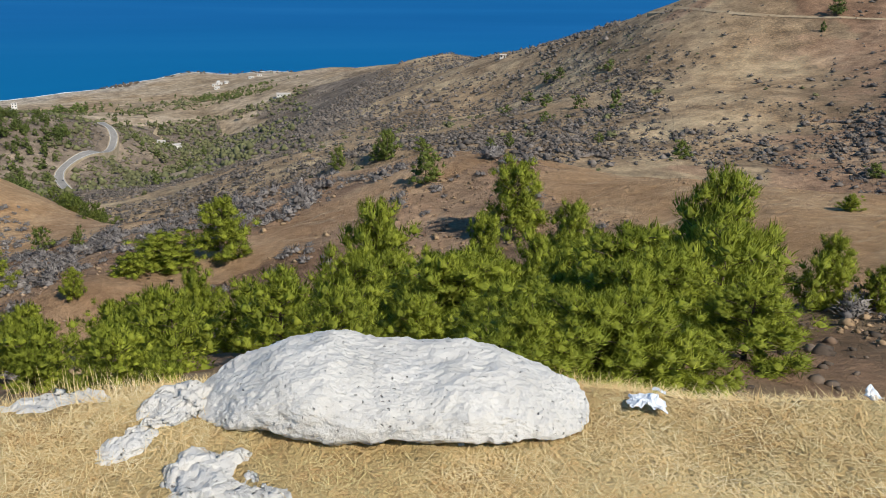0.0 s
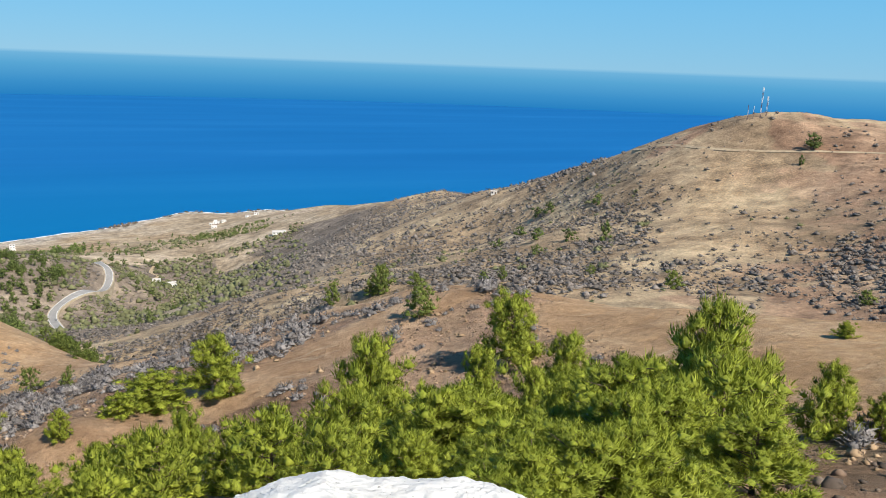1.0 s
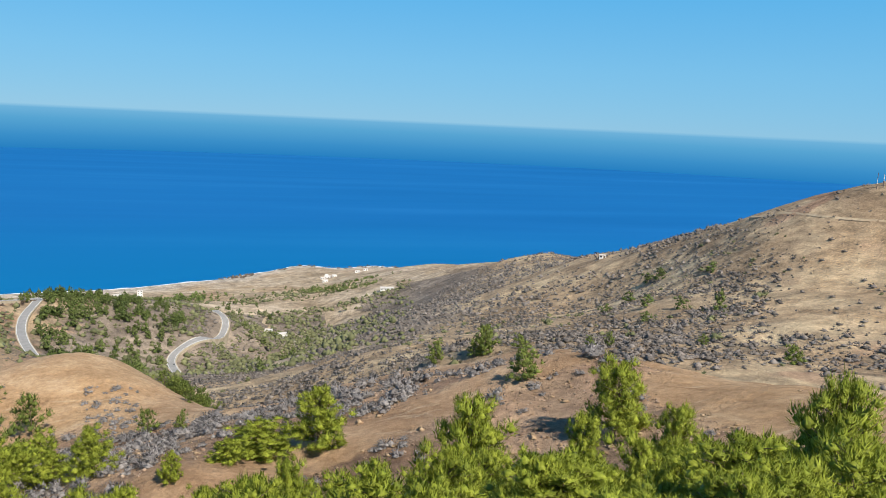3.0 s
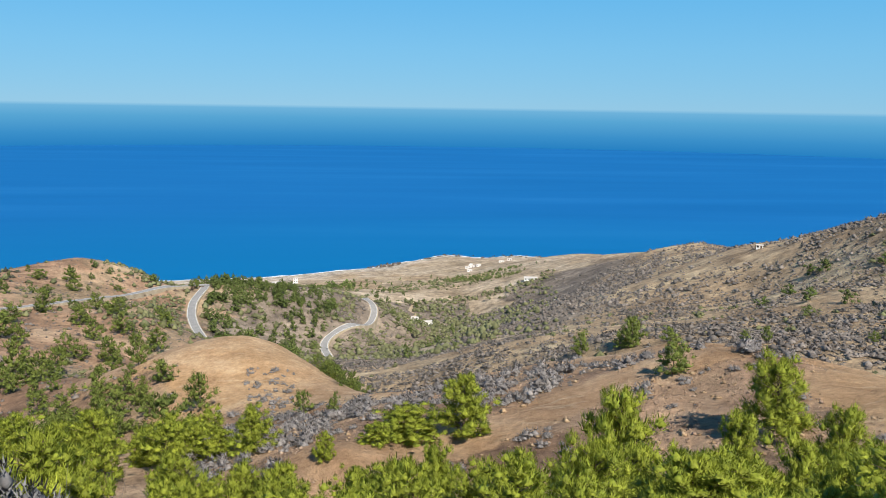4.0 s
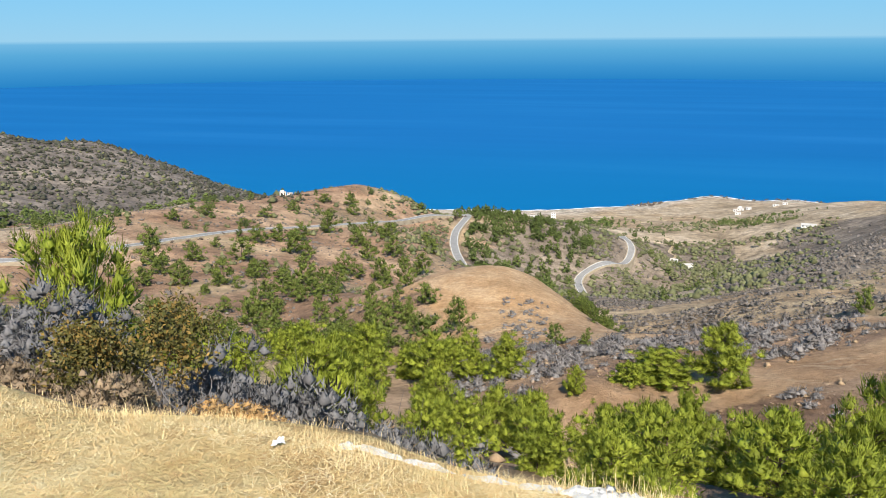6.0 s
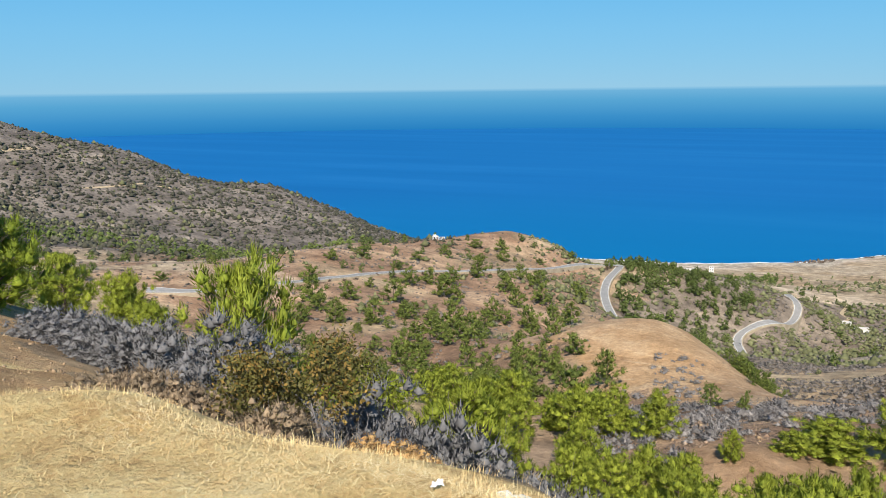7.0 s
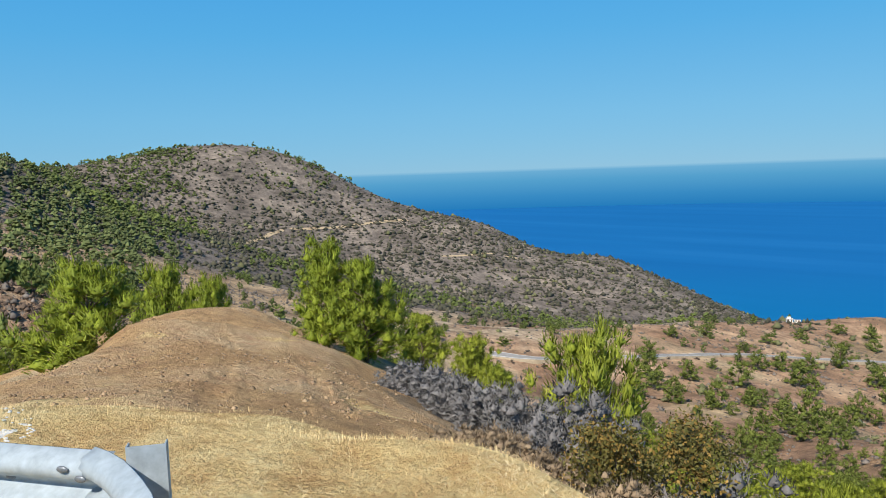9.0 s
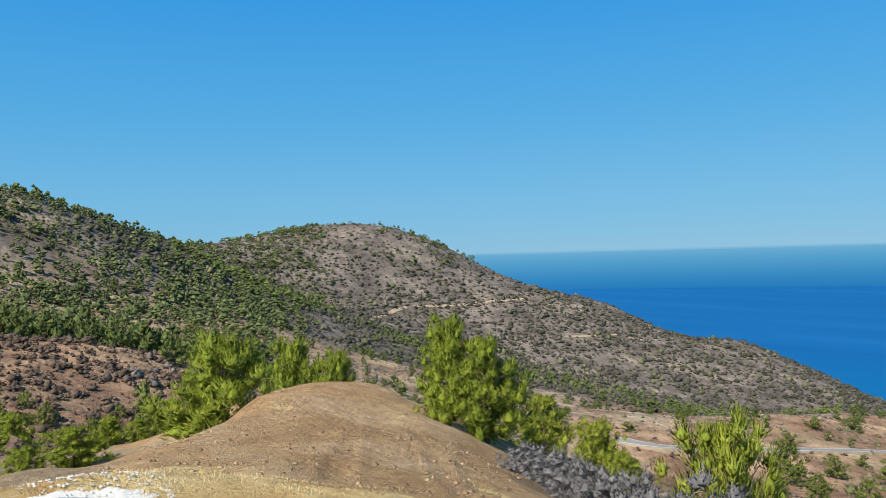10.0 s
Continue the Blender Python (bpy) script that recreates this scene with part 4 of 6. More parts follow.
def pine_meshes(seed, knots_in, level, high=5.0, wide=4.6, limbs=26, mat=None, clump=0.4, blades=0, slim=0.06, long=0.6):
    """Trunk and crown of a bushy pine of the given size: limbs in whorls carry ragged clumps of needles, with loose shoots round them."""
    rng = np.random.default_rng(seed)
    lean = rng.normal(0, 0.05, 2)

    def stem(h):
        return np.array([lean[0] * h * h * high + 0.05 * math.sin(5 * h), lean[1] * h * h * high, h * high])

    swell = rng.uniform(0.78, 1.18, 7)

    def lump(h):
        return float(np.interp(h, np.linspace(0, 1, 7), swell))

    def girth(h):
        return wide / 2 * min(1.0, (h + 0.3) / 0.42) * (1 - max(0, h - 0.25) / 0.79) ** 0.62 * lump(h)
    pieces = [tube([stem(h) for h in np.linspace(0, 0.93, 6)], [0.13 * (1 - 0.85 * h) * high / 5 for h in np.linspace(0, 1, 6)], 6 if blades > 30 else 3)]
    centres, sizes, dirs = [], [], []
    for i in range(limbs):
        h = 0.03 + 0.92 * ((i + rng.uniform(0, 0.8)) / limbs)
        a = i * 2.4 + rng.uniform(-0.5, 0.5)
        reach = girth(h) * rng.uniform(0.7, 1.2)
        d = np.array([math.cos(a), math.sin(a), 0.15 + 0.55 * h + rng.uniform(-0.1, 0.15)])
        b = stem(h)
        if blades > 30:
            pieces.append(tube([b, b + d * reach * 0.5, b + d * reach * 0.95], [0.04 * high / 5, 0.025 * high / 5, 0.01], 3))
        knots = max(1, int(round(knots_in / limbs * (0.35 + 1.3 * reach / (wide / 2)))))
        for j in range(knots):
            t = 0.25 + 0.75 * (j + rng.uniform(0.3, 1.0)) / knots
            q = b + d * reach * t + np.array([0, 0, 0.12 * reach * t * t]) + rng.normal(0, 0.12 * reach * t + 0.05, 3) * np.array([1, 1, 0.5])
            s = clump * (1.15 - 0.4 * h) * rng.uniform(0.65, 1.3)
            centres.append(q)
            sizes.append((s, s, s * rng.uniform(0.75, 1.25)))
            dirs.append(d)
    top = stem(1.0)
    for z, s in ((-0.12, 0.26), (-0.04, 0.18), (0.03, 0.11)):
        centres.append(top + np.array([0, 0, z * high / 2]))
        sizes.append((s * clump / 0.4, s * clump / 0.4, s * 1.7 * clump / 0.4))
        dirs.append(np.array([0, 0, 1.0]))
    c, s = np.array(centres), np.array(sizes)
    c[:, 2] = np.maximum(c[:, 2], 0.15)
    whole = c - np.array([0, 0, 0.3 * high])
    whole /= np.linalg.norm(whole * np.array([1, 1, 0.6]), axis=1, keepdims=True)
    v, f, soft = tufts(c, s, blades, seed + 1, long, slim, 0.18, 0.74, level, whole)
    crown = mesh_of("crown", v, f, mat or NEEDLES, True, soft)
    SOFT_OF[crown.name] = soft
    return mesh_of("trunk", *joined(pieces), BARK, True), crown


def pine(seed, *more, **how):
    """One tree: an Empty at its foot with trunk and crown, put away in the list of kinds."""
    t, c = pine_meshes(seed, *more, **how)
    return t, c


def plant(kind, turn, r, high, wide, seed, label, size=(5.0, 4.6), group=""):
    rng = random.Random(seed)
    q = at(turn, r)
    root = new("pine_tree")
    part("trunk", kind[0], BARK, root)
    part("crown", kind[1], NEEDLES, root)
    root.matrix_basis = Matrix.LocRotScale((q.x, q.y, q.z - 0.1), Euler((0, 0, rng.uniform(0, 6.28))), (wide / size[1], wide / size[1] * rng.uniform(0.92, 1.08), high / size[0]))
    return tagged(root, label, "tree", group)


NEAR_PINES = [pine(40 + i, 125, 0, limbs=46, clump=0.40, blades=84, slim=0.065, long=0.55) for i in range(6)]
GREEN_PINES = [pine(45 + i, 125, 0, limbs=46, mat=GREEN_NEEDLES, clump=0.40, blades=84, slim=0.065, long=0.55) for i in range(4)]
BRIGHT_PINES = [pine(50 + i, 70, 0, limbs=32, clump=0.46, blades=56, slim=0.08) for i in range(5)]
MID_PINES = [pine(60 + i, 36, 0, limbs=20, mat=MID_NEEDLES, clump=0.58, blades=24, slim=0.13) for i in range(6)]
FAR_PINES = [pine(80 + i, 14, 0, limbs=9, mat=FAR_NEEDLES, clump=0.95, blades=11, slim=0.24) for i in range(5)]

# bearing, distance, height and width of the pines that stand out, by where they grow
ON_SPUR = [(21.5, 77.7, 3.5, 3.1), (28.6, 61.3, 5.8, 5.0), (21.2, 97.6, 2.1, 2.9), (51.6, 62.4, 1.2, 1.7), (6.2, 67.4, 5.6, 5.0), (2.1, 66.6, 2.5, 5.8)]
ON_HILL = [(14.8, 204.3, 6.5, 4.6), (18.2, 196.1, 6.7, 5.0), (17.6, 196.8, 3.0, 4.4), (18.5, 195.7, 7.5, 5.3), (35.0, 276, 6.2, 4.9), (32.3, 289, 4.7, 4.7), (30.0, 302, 5.0, 5.8), (28.7, 348, 4.4, 5.1), (34.1, 354, 4.6, 4.6), (30.8, 393, 5.6, 6.3), (29.9, 402, 5.0, 5.3), (30.0, 267, 3.6, 4.0), (40.0, 186, 4.3, 4.2), (27.6, 188, 3.6, 2.4), (26.2, 187, 2.8, 3.0), (27.1, 316, 3.6, 4.7), (34.1, 205, 2.6, 2.7), (47.9, 362.7, 5.8, 6.3), (47.3, 349.4, 3.6, 2.5), (52.4, 176.8, 2.9, 3.9)]
BELOW_BROW = [(43.4, 31, 6.8, 3.8), (46.5, 29, 4.3, 4.0), (38.3, 25, 3.9, 5.4), (17.9, 40, 6.9, 4.8), (25.8, 23, 2.8, 4.8), (16.2, 26, 3.7, 3.1), (32.9, 44, 5.5, 2.4), (30.9, 36, 4.4, 3.5), (47.5, 17.5, 1.9, 2.6), (37, 17.5, 2.1, 3.2), (41, 18.5, 2.3, 3.0), (33, 17, 1.5, 2.4), (28, 16, 1.3, 2.3), (32, 11, 1.5, 2.2), (36, 12, 1.8, 2.6), (39.5, 12.5, 1.9, 2.5), (43.5, 13.5, 1.3, 2.0), (29, 10, 1.2, 2.0), (51.5, 36, 3.5, 1.7), (54.6, 36, 2.2, 1.7), (22.5, 34, 3.8, 2.5), (33.6, 31, 3.9, 3.0)] + [(19.3, 36, 4.0, 2.9), (26.4, 50, 4.4, 2.4), (-15.4, 50, 5.2, 4.1), (-11.0, 34, 3.5, 3.1), (-7.8, 33, 3.4, 2.8), (4.4, 33, 3.9, 2.2), (1.0, 29, 1.8, 3.7), (7.8, 27, 2.9, 2.7), (-3.2, 29, 0.6, 2.5), (11.7, 31, 1.8, 2.9), (-13.8, 47, 3.1, 2.7), (-24.6, 26, 3.8, 3.2), (-22.4, 27, 3.3, 2.2), (-41.0, 15, 3.3, 2.2)]
BY_MOUND = [(-0.5, 63.7, 2.1, 3.0), (-9.7, 69.1, 4.1, 4.3), (-12.3, 71.6, 2.9, 3.4), (-13.5, 163.4, 7.9, 4.8), (-16.1, 184.1, 5.5, 5.0), (-15.8, 147.2, 8.3, 8.3), (-3.8, 98.1, 3.0, 1.7), (-6.1, 122.2, 3.7, 3.2), (-4.5, 59.6, 2.5, 1.6)]
BY_TERRACE = [(-47.7, 42, 2.1, 3.5), (-48.7, 48, 3.1, 2.9), (-59.5, 37, 4.8, 3.3), (-56.7, 36, 4.7, 3.7), (-75.5, 34, 5.4, 4.6), (-70.6, 58, 9.2, 3.4), (-67.5, 56, 6.3, 4.3), (-52.5, 44, 3.5, 2.9), (-48.8, 42, 3.2, 2.5), (-47.1, 38, 2.4, 2.4)]
IN_GULLY = [(-78.8, 44, 1.7, 1.7), (-84.8, 42, 2.0, 2.6), (-87.7, 40, 2.2, 2.2), (-86.8, 34, 2.3, 2.2), (-82.7, 50, 1.8, 2.0), (-88.3, 60, 2.8, 2.8), (-78.7, 52, 1.9, 1.5), (-80.9, 48, 1.3, 1.6)]
BRIGHT, DULL = "bushy young pine with bright yellow-green needles on the slope", "dark green round pine on the dry hillside"
k = 0
for rows, label, group in ((ON_SPUR, "round yellow-green pine beside the bare brown track", "pines on the spur"), (ON_HILL, DULL, "pines on the far hillside"),
                           (BELOW_BROW, BRIGHT, "young pines below the lookout"), (BY_MOUND, "green pine growing on the bare mound's flank", "pines round the mound"),
                           (BY_TERRACE, "dense green pine at the edge of the brown terrace", "pines round the terrace"), (IN_GULLY, BRIGHT, "pines in the western gully")):
    for turn, r, high, wide in rows:
        k += 1
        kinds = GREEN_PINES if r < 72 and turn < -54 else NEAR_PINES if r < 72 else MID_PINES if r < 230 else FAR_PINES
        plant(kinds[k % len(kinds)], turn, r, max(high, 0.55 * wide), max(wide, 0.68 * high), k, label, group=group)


def stand(seed, n, patch, patchy, lo, hi, tall, kinds, label, group, keep_off=7, bare=0.6, singles=0):
    """Pines spread over a patch in loose groups: the nearest ones as trees, the rest joined as woods."""
    rng = np.random.default_rng(seed)
    p = pick(rng, *patch, n)
    m = 0.7 * lattice(p, patchy, seed) + 0.3 * lattice(p, patchy / 3, seed + 1)
    keep = (m > rng.uniform(lo, hi, n)) & clear_of(p, ROADS, keep_off)
    turn, far = np.degrees(np.arctan2(p[:, 0], p[:, 1])), np.hypot(p[:, 0], p[:, 1])
    keep &= ~((turn > -6.5) & (turn < 1) & (far > 330) & (far < 545)) & ~((turn > -3.4) & (turn < 0.6) & (far > 500) & (far < 660)) & ~((turn > -15) & (turn < -12.2) & (far > 330) & (far < 500))
    p = p[keep]
    z = height(p)
    e = covers(p, z)[0]
    p = p[(e < bare) & (z > 4)]
    p = p[np.argsort(np.hypot(p[:, 0], p[:, 1]))]
    crowns, trunks = [], []
    for i, q in enumerate(p):
        h = tall * rng.uniform(0.55, 1.3)
        w = h * rng.uniform(0.75, 1.1)
        if i < singles:
            plant(kinds[i % len(kinds)], math.degrees(math.atan2(*q)), math.hypot(*q), h, w, seed * 1000 + i, label, group=group)
            continue
        a = rng.uniform(0, 6.28)
        for me, out in zip(kinds[i % len(kinds)], (trunks, crowns)):
            v = np.empty(len(me.vertices) * 3)
            me.vertices.foreach_get("co", v)
            v = v.reshape(-1, 3) * np.array([w / 4.6, w / 4.6, h / 5.0])
            x, y = v[:, 0] * math.cos(a) - v[:, 1] * math.sin(a), v[:, 0] * math.sin(a) + v[:, 1] * math.cos(a)
            f = np.empty(len(me.loops), int)
            me.loops.foreach_get("vertex_index", f)
            g = SOFT_OF.get(me.name, v)
            g = np.column_stack([g[:, 0] * math.cos(a) - g[:, 1] * math.sin(a), g[:, 0] * math.sin(a) + g[:, 1] * math.cos(a), g[:, 2]])
            out.append((np.column_stack([x + q[0], y + q[1], v[:, 2] + height([q])[0] - 0.2]), f.reshape(len(me.polygons), -1), g))
    if crowns:
        root = tagged(new("pine_wood"), label.replace("pine", "pines", 1), "wood", kind="stuff")
        for name, out, mat in (("crown", crowns, kinds[0][1].materials[0]), ("trunk", trunks, BARK)):
            o = np.cumsum([0] + [len(v) for v, _, _ in out])
            v, f, g = np.concatenate([v for v, _, _ in out]), np.concatenate([f + k for (_, f, _), k in zip(out, o)]), np.concatenate([g for _, _, g in out])
            part(name, mesh_of(name, v, f, mat, True, g if name == "crown" else None), mat, root)


# bearing, distance and width of the pines of the bowl and the ridge
BOWL_UPPER = [(-35.6, 334, 10.5), (-33.0, 340, 9.1), (-35.8, 363, 9.8), (-31.4, 371, 5.1), (-29.6, 346, 11.2), (-28.4, 392, 10.6), (-26.9, 402, 8.3), (-25.9, 374, 11.1), (-25.3, 411, 10.7), (-24.8, 369, 8.3), (-31.0, 291, 8.8), (-34.0, 294, 8.8), (-35.1, 320, 9.6), (-36.5, 302, 6.8), (-28.8, 311, 8.2), (-26.6, 319, 6.0), (-23.3, 448, 11.0), (-20.1, 472, 11.6), (-18.6, 442, 11.1), (-21.1, 420, 9.4), (-20.4, 389, 10.2), (-18.6, 407, 10.6), (-21.2, 353, 8.0), (-22.1, 352, 10.6), (-23.8, 285, 9.7), (-25.1, 304, 10.3)]
BOWL_LOWER = [(-26.8, 281, 9.6), (-25.6, 244, 7.4), (-24.3, 224, 5.1), (-27.7, 238, 7.2), (-29.0, 241, 7.4), (-29.5, 220, 7.6), (-31.1, 239, 5.4), (-27.8, 215, 6.6), (-26.5, 191, 5.2), (-30.8, 186, 5.7), (-28.7, 173, 6.7), (-19.5, 351, 10.9), (-17.6, 202, 6.9), (-16.3, 381, 10.0), (-15.6, 431, 8.0), (-16.0, 460, 9.2), (-20.3, 197, 6.0), (-18.6, 185, 5.7), (-19.3, 174, 7.4), (-20.3, 185, 5.0), (-24.1, 208, 5.6), (-23.5, 190, 5.9), (-21.9, 189, 4.4), (-24.6, 262, 7.6), (-26.2, 262, 8.0), (-28.0, 262, 7.8), (-22.8, 312, 8.4), (-23.0, 250, 6.4)]
ON_MOUND = [(-17.3, 178, 4.1), (-18.2, 163, 2.8), (-20.9, 153, 4.8), (-22.4, 158, 4.9), (-23.2, 140, 4.6), (-21.8, 130, 4.0)]
ALONG_RIDGE = [(-46.2, 344, 6.0), (-42.5, 385, 5.7), (-38.4, 394, 7.2), (-34.1, 418, 9.2), (-31.8, 450, 9.9), (-29.3, 432, 8.0), (-27.8, 467, 7.6), (-25.7, 499, 8.1), (-23.4, 541, 9.9), (-21.5, 545, 12.0), (-21.3, 525, 9.7), (-23.0, 506, 7.5), (-18.6, 548, 7.3), (-16.3, 587, 8.7), (-13.6, 605, 9.7)]
rng = random.Random(6)
for rows, label, group in ((BOWL_UPPER, "dark green round pine on the bowl's grey bank", "pines in the bowl"), (BOWL_LOWER, "green pine in the wooded bowl", "pines in the bowl"),
                           (ON_MOUND, "green pine growing on the bare mound's flank", "pines round the mound"), (ALONG_RIDGE, "dark green low pine on the dry ridge", "pines along the ridge")):
    for turn, r, wide in rows:
        k += 1
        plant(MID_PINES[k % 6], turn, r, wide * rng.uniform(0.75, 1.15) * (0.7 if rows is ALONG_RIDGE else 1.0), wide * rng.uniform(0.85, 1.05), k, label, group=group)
stand(21, 120, (-43, -17, 125, 235), 40, -0.5, 0.6, 4.2, MID_PINES, "green pine in the wooded bowl", "pines in the bowl", singles=0)
stand(28, 90, (-42, -17, 225, 340), 40, -0.4, 0.6, 4.0, MID_PINES, "green pine on the bowl's far side", "pines in the bowl")
stand(22, 230, (-50, -14, 400, 600), 40, -0.5, 0.5, 4.0, FAR_PINES, "dark green pine scattered over the ridge", "pines along the ridge", 6)
stand(23, 800, (-13.5, -1, 400, 660), 40, -0.6, 0.5, 6.2, FAR_PINES, "dark green pine between the two bends of the road", "pines between the roads", singles=0)
rng = np.random.default_rng(24)
for i in range(34):
    k = (i + rng.uniform(0, 1)) / 34
    h = rng.uniform(3.0, 5.5)
    plant(MID_PINES[i % 5], -9.6 + 7.6 * k + rng.uniform(-0.5, 1.4), 246 - 78 * k + rng.uniform(0, 45), h, h * rng.uniform(0.8, 1.1), 2400 + i, "bright green pine on the bank behind the mound", group="pines behind the mound")
stand(25, 90, (-2, 6, 330, 900), 80, -0.3, 0.6, 5.0, FAR_PINES, "green tree on the valley's side", "trees in the valley")
stand(26, 130, (-40, -13, 55, 130), 25, -0.6, 0.4, 4.0, BRIGHT_PINES, "bright green pine on the slope below the lookout", "pines on the lower slope", singles=12)
stand(29, 60, (9, 47, 20, 46), 8, -1.0, 0.2, 2.7, BRIGHT_PINES, "bushy young pine in the thicket below the lookout", "young pines below the lookout", singles=40)
stand(39, 20, (-14, 40, 12.5, 21), 5, -1.2, 0.0, 1.6, BRIGHT_PINES, "low bushy pine close under the lookout", "young pines below the lookout", singles=40)
stand(49, 9, (-14, 10, 8.5, 13), 4, -1.2, 0.0, 0.9, BRIGHT_PINES, "low bushy pine close under the lookout", "young pines below the lookout", singles=30)
stand(30, 20, (-31, 6, 22, 46), 8, -0.8, 0.3, 2.4, BRIGHT_PINES, "low yellow-green pine on the slope below the brow", "young pines below the lookout", singles=40)
stand(27, 60, (-95, -76, 45, 120), 25, -0.8, 0.2, 2.7, MID_PINES, "green pine in the gully west of the terrace", "pines in the western gully")


def far_wood(name, seed, patch, n, patchy, lo, hi, size, label, mat=None):
    """Closed far woods: clumped crowns, each with a broken outline, as one sheet of stuff."""
    rng = np.random.default_rng(seed)
    p = pick(rng, *patch, n)
    m = 0.65 * lattice(p, patchy, seed) + 0.35 * lattice(p, patchy / 3, seed + 1)
    a, r = np.degrees(np.arctan2(p[:, 0], p[:, 1])), np.log(np.hypot(p[:, 0], p[:, 1]))
    edge = np.minimum.reduce([(a - patch[0]), (patch[1] - a)]) / min(5, 0.3 * (patch[1] - patch[0])) + 0.5 * m
    p = p[(m > rng.uniform(lo, hi, n)) & clear_of(p, ROADS, 14) & (edge > rng.uniform(0, 1, n))]
    z = height(p)
    p, z = p[z > 3], z[z > 3]
    n, k = len(p), 8
    h = np.repeat(size * rng.lognormal(-0.1, 0.35, n).clip(0.4, 1.7), k)
    c = rng.normal(0, 1, (n * k, 3))
    c /= np.linalg.norm(c, axis=-1, keepdims=True)
    c[:, 2] = 0.5 + c[:, 2] * 0.36
    c[:, :2] *= 0.30 * (1.25 - c[:, 2:3] * 0.7)
    c = c * h[:, None] + np.repeat(np.column_stack([p, z]), k, 0)
    s = h[:, None] * rng.uniform(0.14, 0.25, (n * k, 1)) * np.array([1, 1, 0.95])
    v, f = burrs(c, s, 0, seed, 0.5, 1.3, -0.6)
    ob = new(name, mesh_of(name, v, f, mat or FAR_NEEDLES))
    return tagged(ob, label, "wood", kind="stuff")


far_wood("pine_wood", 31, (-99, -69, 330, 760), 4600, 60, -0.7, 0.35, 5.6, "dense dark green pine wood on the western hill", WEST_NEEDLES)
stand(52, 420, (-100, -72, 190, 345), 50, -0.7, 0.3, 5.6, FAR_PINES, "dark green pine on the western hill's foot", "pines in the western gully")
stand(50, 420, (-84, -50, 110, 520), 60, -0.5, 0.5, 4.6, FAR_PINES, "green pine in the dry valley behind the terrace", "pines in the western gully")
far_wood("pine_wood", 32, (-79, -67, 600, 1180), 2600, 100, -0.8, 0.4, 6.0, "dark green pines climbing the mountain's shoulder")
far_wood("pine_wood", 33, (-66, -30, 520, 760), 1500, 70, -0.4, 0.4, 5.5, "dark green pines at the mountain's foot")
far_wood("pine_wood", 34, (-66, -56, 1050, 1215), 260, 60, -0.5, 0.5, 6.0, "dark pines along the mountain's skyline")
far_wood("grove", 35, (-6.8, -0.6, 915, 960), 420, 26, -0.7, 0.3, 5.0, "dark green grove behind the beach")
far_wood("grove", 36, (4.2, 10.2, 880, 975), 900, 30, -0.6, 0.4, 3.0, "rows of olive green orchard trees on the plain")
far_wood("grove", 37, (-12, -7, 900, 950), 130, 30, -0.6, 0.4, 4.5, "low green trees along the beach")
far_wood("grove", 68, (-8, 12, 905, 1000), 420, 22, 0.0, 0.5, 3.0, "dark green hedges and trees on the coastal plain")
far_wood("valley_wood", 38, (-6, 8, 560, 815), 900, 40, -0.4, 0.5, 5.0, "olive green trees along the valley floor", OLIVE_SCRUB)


# ---- buildings, masts and the car far off ----
WINDOW = mottled("dark_window", (0.03, 0.035, 0.04), (0.05, 0.055, 0.06), 1, 0.2)
ROOF_RED = mottled("roof", (0.55, 0.5, 0.45), (0.68, 0.64, 0.58), 0.7, 0.9)


def house(turn, r, w, d, h, label, storeys=1, face=0.0, block=None):
    """A flat-roofed white house: walls, parapet roof, windows and a door, with a lower wing where there is one."""
    q = at(turn, r)
    root = tagged(new("house"), label, "house", "white houses")
    bm = bmesh.new()
    box(bm, -w / 2, w / 2, -d / 2, d / 2, -1.5, h, 0.05)
    part("wall", bm, PLASTER, root)
    bm = bmesh.new()
    box(bm, -w / 2 - 0.25, w / 2 + 0.25, -d / 2 - 0.25, d / 2 + 0.25, h, h + 0.3, 0.04)
    part("roof", bm, ROOF_RED, root)
    if block:
        bm = bmesh.new()
        box(bm, *block, 0.05)
        part("upper_block", bm, PLASTER, root)
    per = max(2, int(w / 3.2))
    for k in range(storeys):
        for i in range(per):
            x = -w / 2 + w * (i + 0.5) / per
            if k == 0 and i == per // 2:
                bm = bmesh.new()
                box(bm, x - 0.5, x + 0.5, -d / 2 - 0.06, -d / 2 + 0.06, 0.05, 2.1)
                part("door", bm, BARK, root)
                continue
            bm = bmesh.new()
            box(bm, x - 0.6, x + 0.6, -d / 2 - 0.05, -d / 2 + 0.05, 0.9 + k * 3, 2.2 + k * 3)
            part("window", bm, WINDOW, root)
    root.matrix_basis = pose(q.x, q.y, q.z, 0, 0, -turn + face)
    return root


house(-6.5, 1022, 6, 6, 7.5, "white tower-like house behind the beach", 3)
house(-7.9, 1028, 13, 7, 3.2, "low white house near the beach", 1, 10)
house(6.5, 1084, 8, 6, 3.2, "white house group on the headland", 1, -8, (-3, 1, -2, 3, 3.2, 5.0))
house(7.0, 1086, 6, 5, 3.0, "white house on the headland", 1, 15)
house(6.15, 1078, 5, 4, 2.8, "small white house on the headland", 1, 5)
house(6.35, 1040, 7, 5, 3.0, "white house among the orchards", 1, 0)
house(8.7, 1122, 7, 4, 2.4, "long low white house by the sea", 1, 6)
house(9.3, 1136, 6, 4, 2.4, "low white house by the sea", 1, -4)
house(10.9, 834, 14, 8, 2.6, "pale flat-roofed shed on the hill", 1, 0)
house(3.2, 742, 12, 7, 3.2, "white farmhouse on the valley floor", 1, 14)
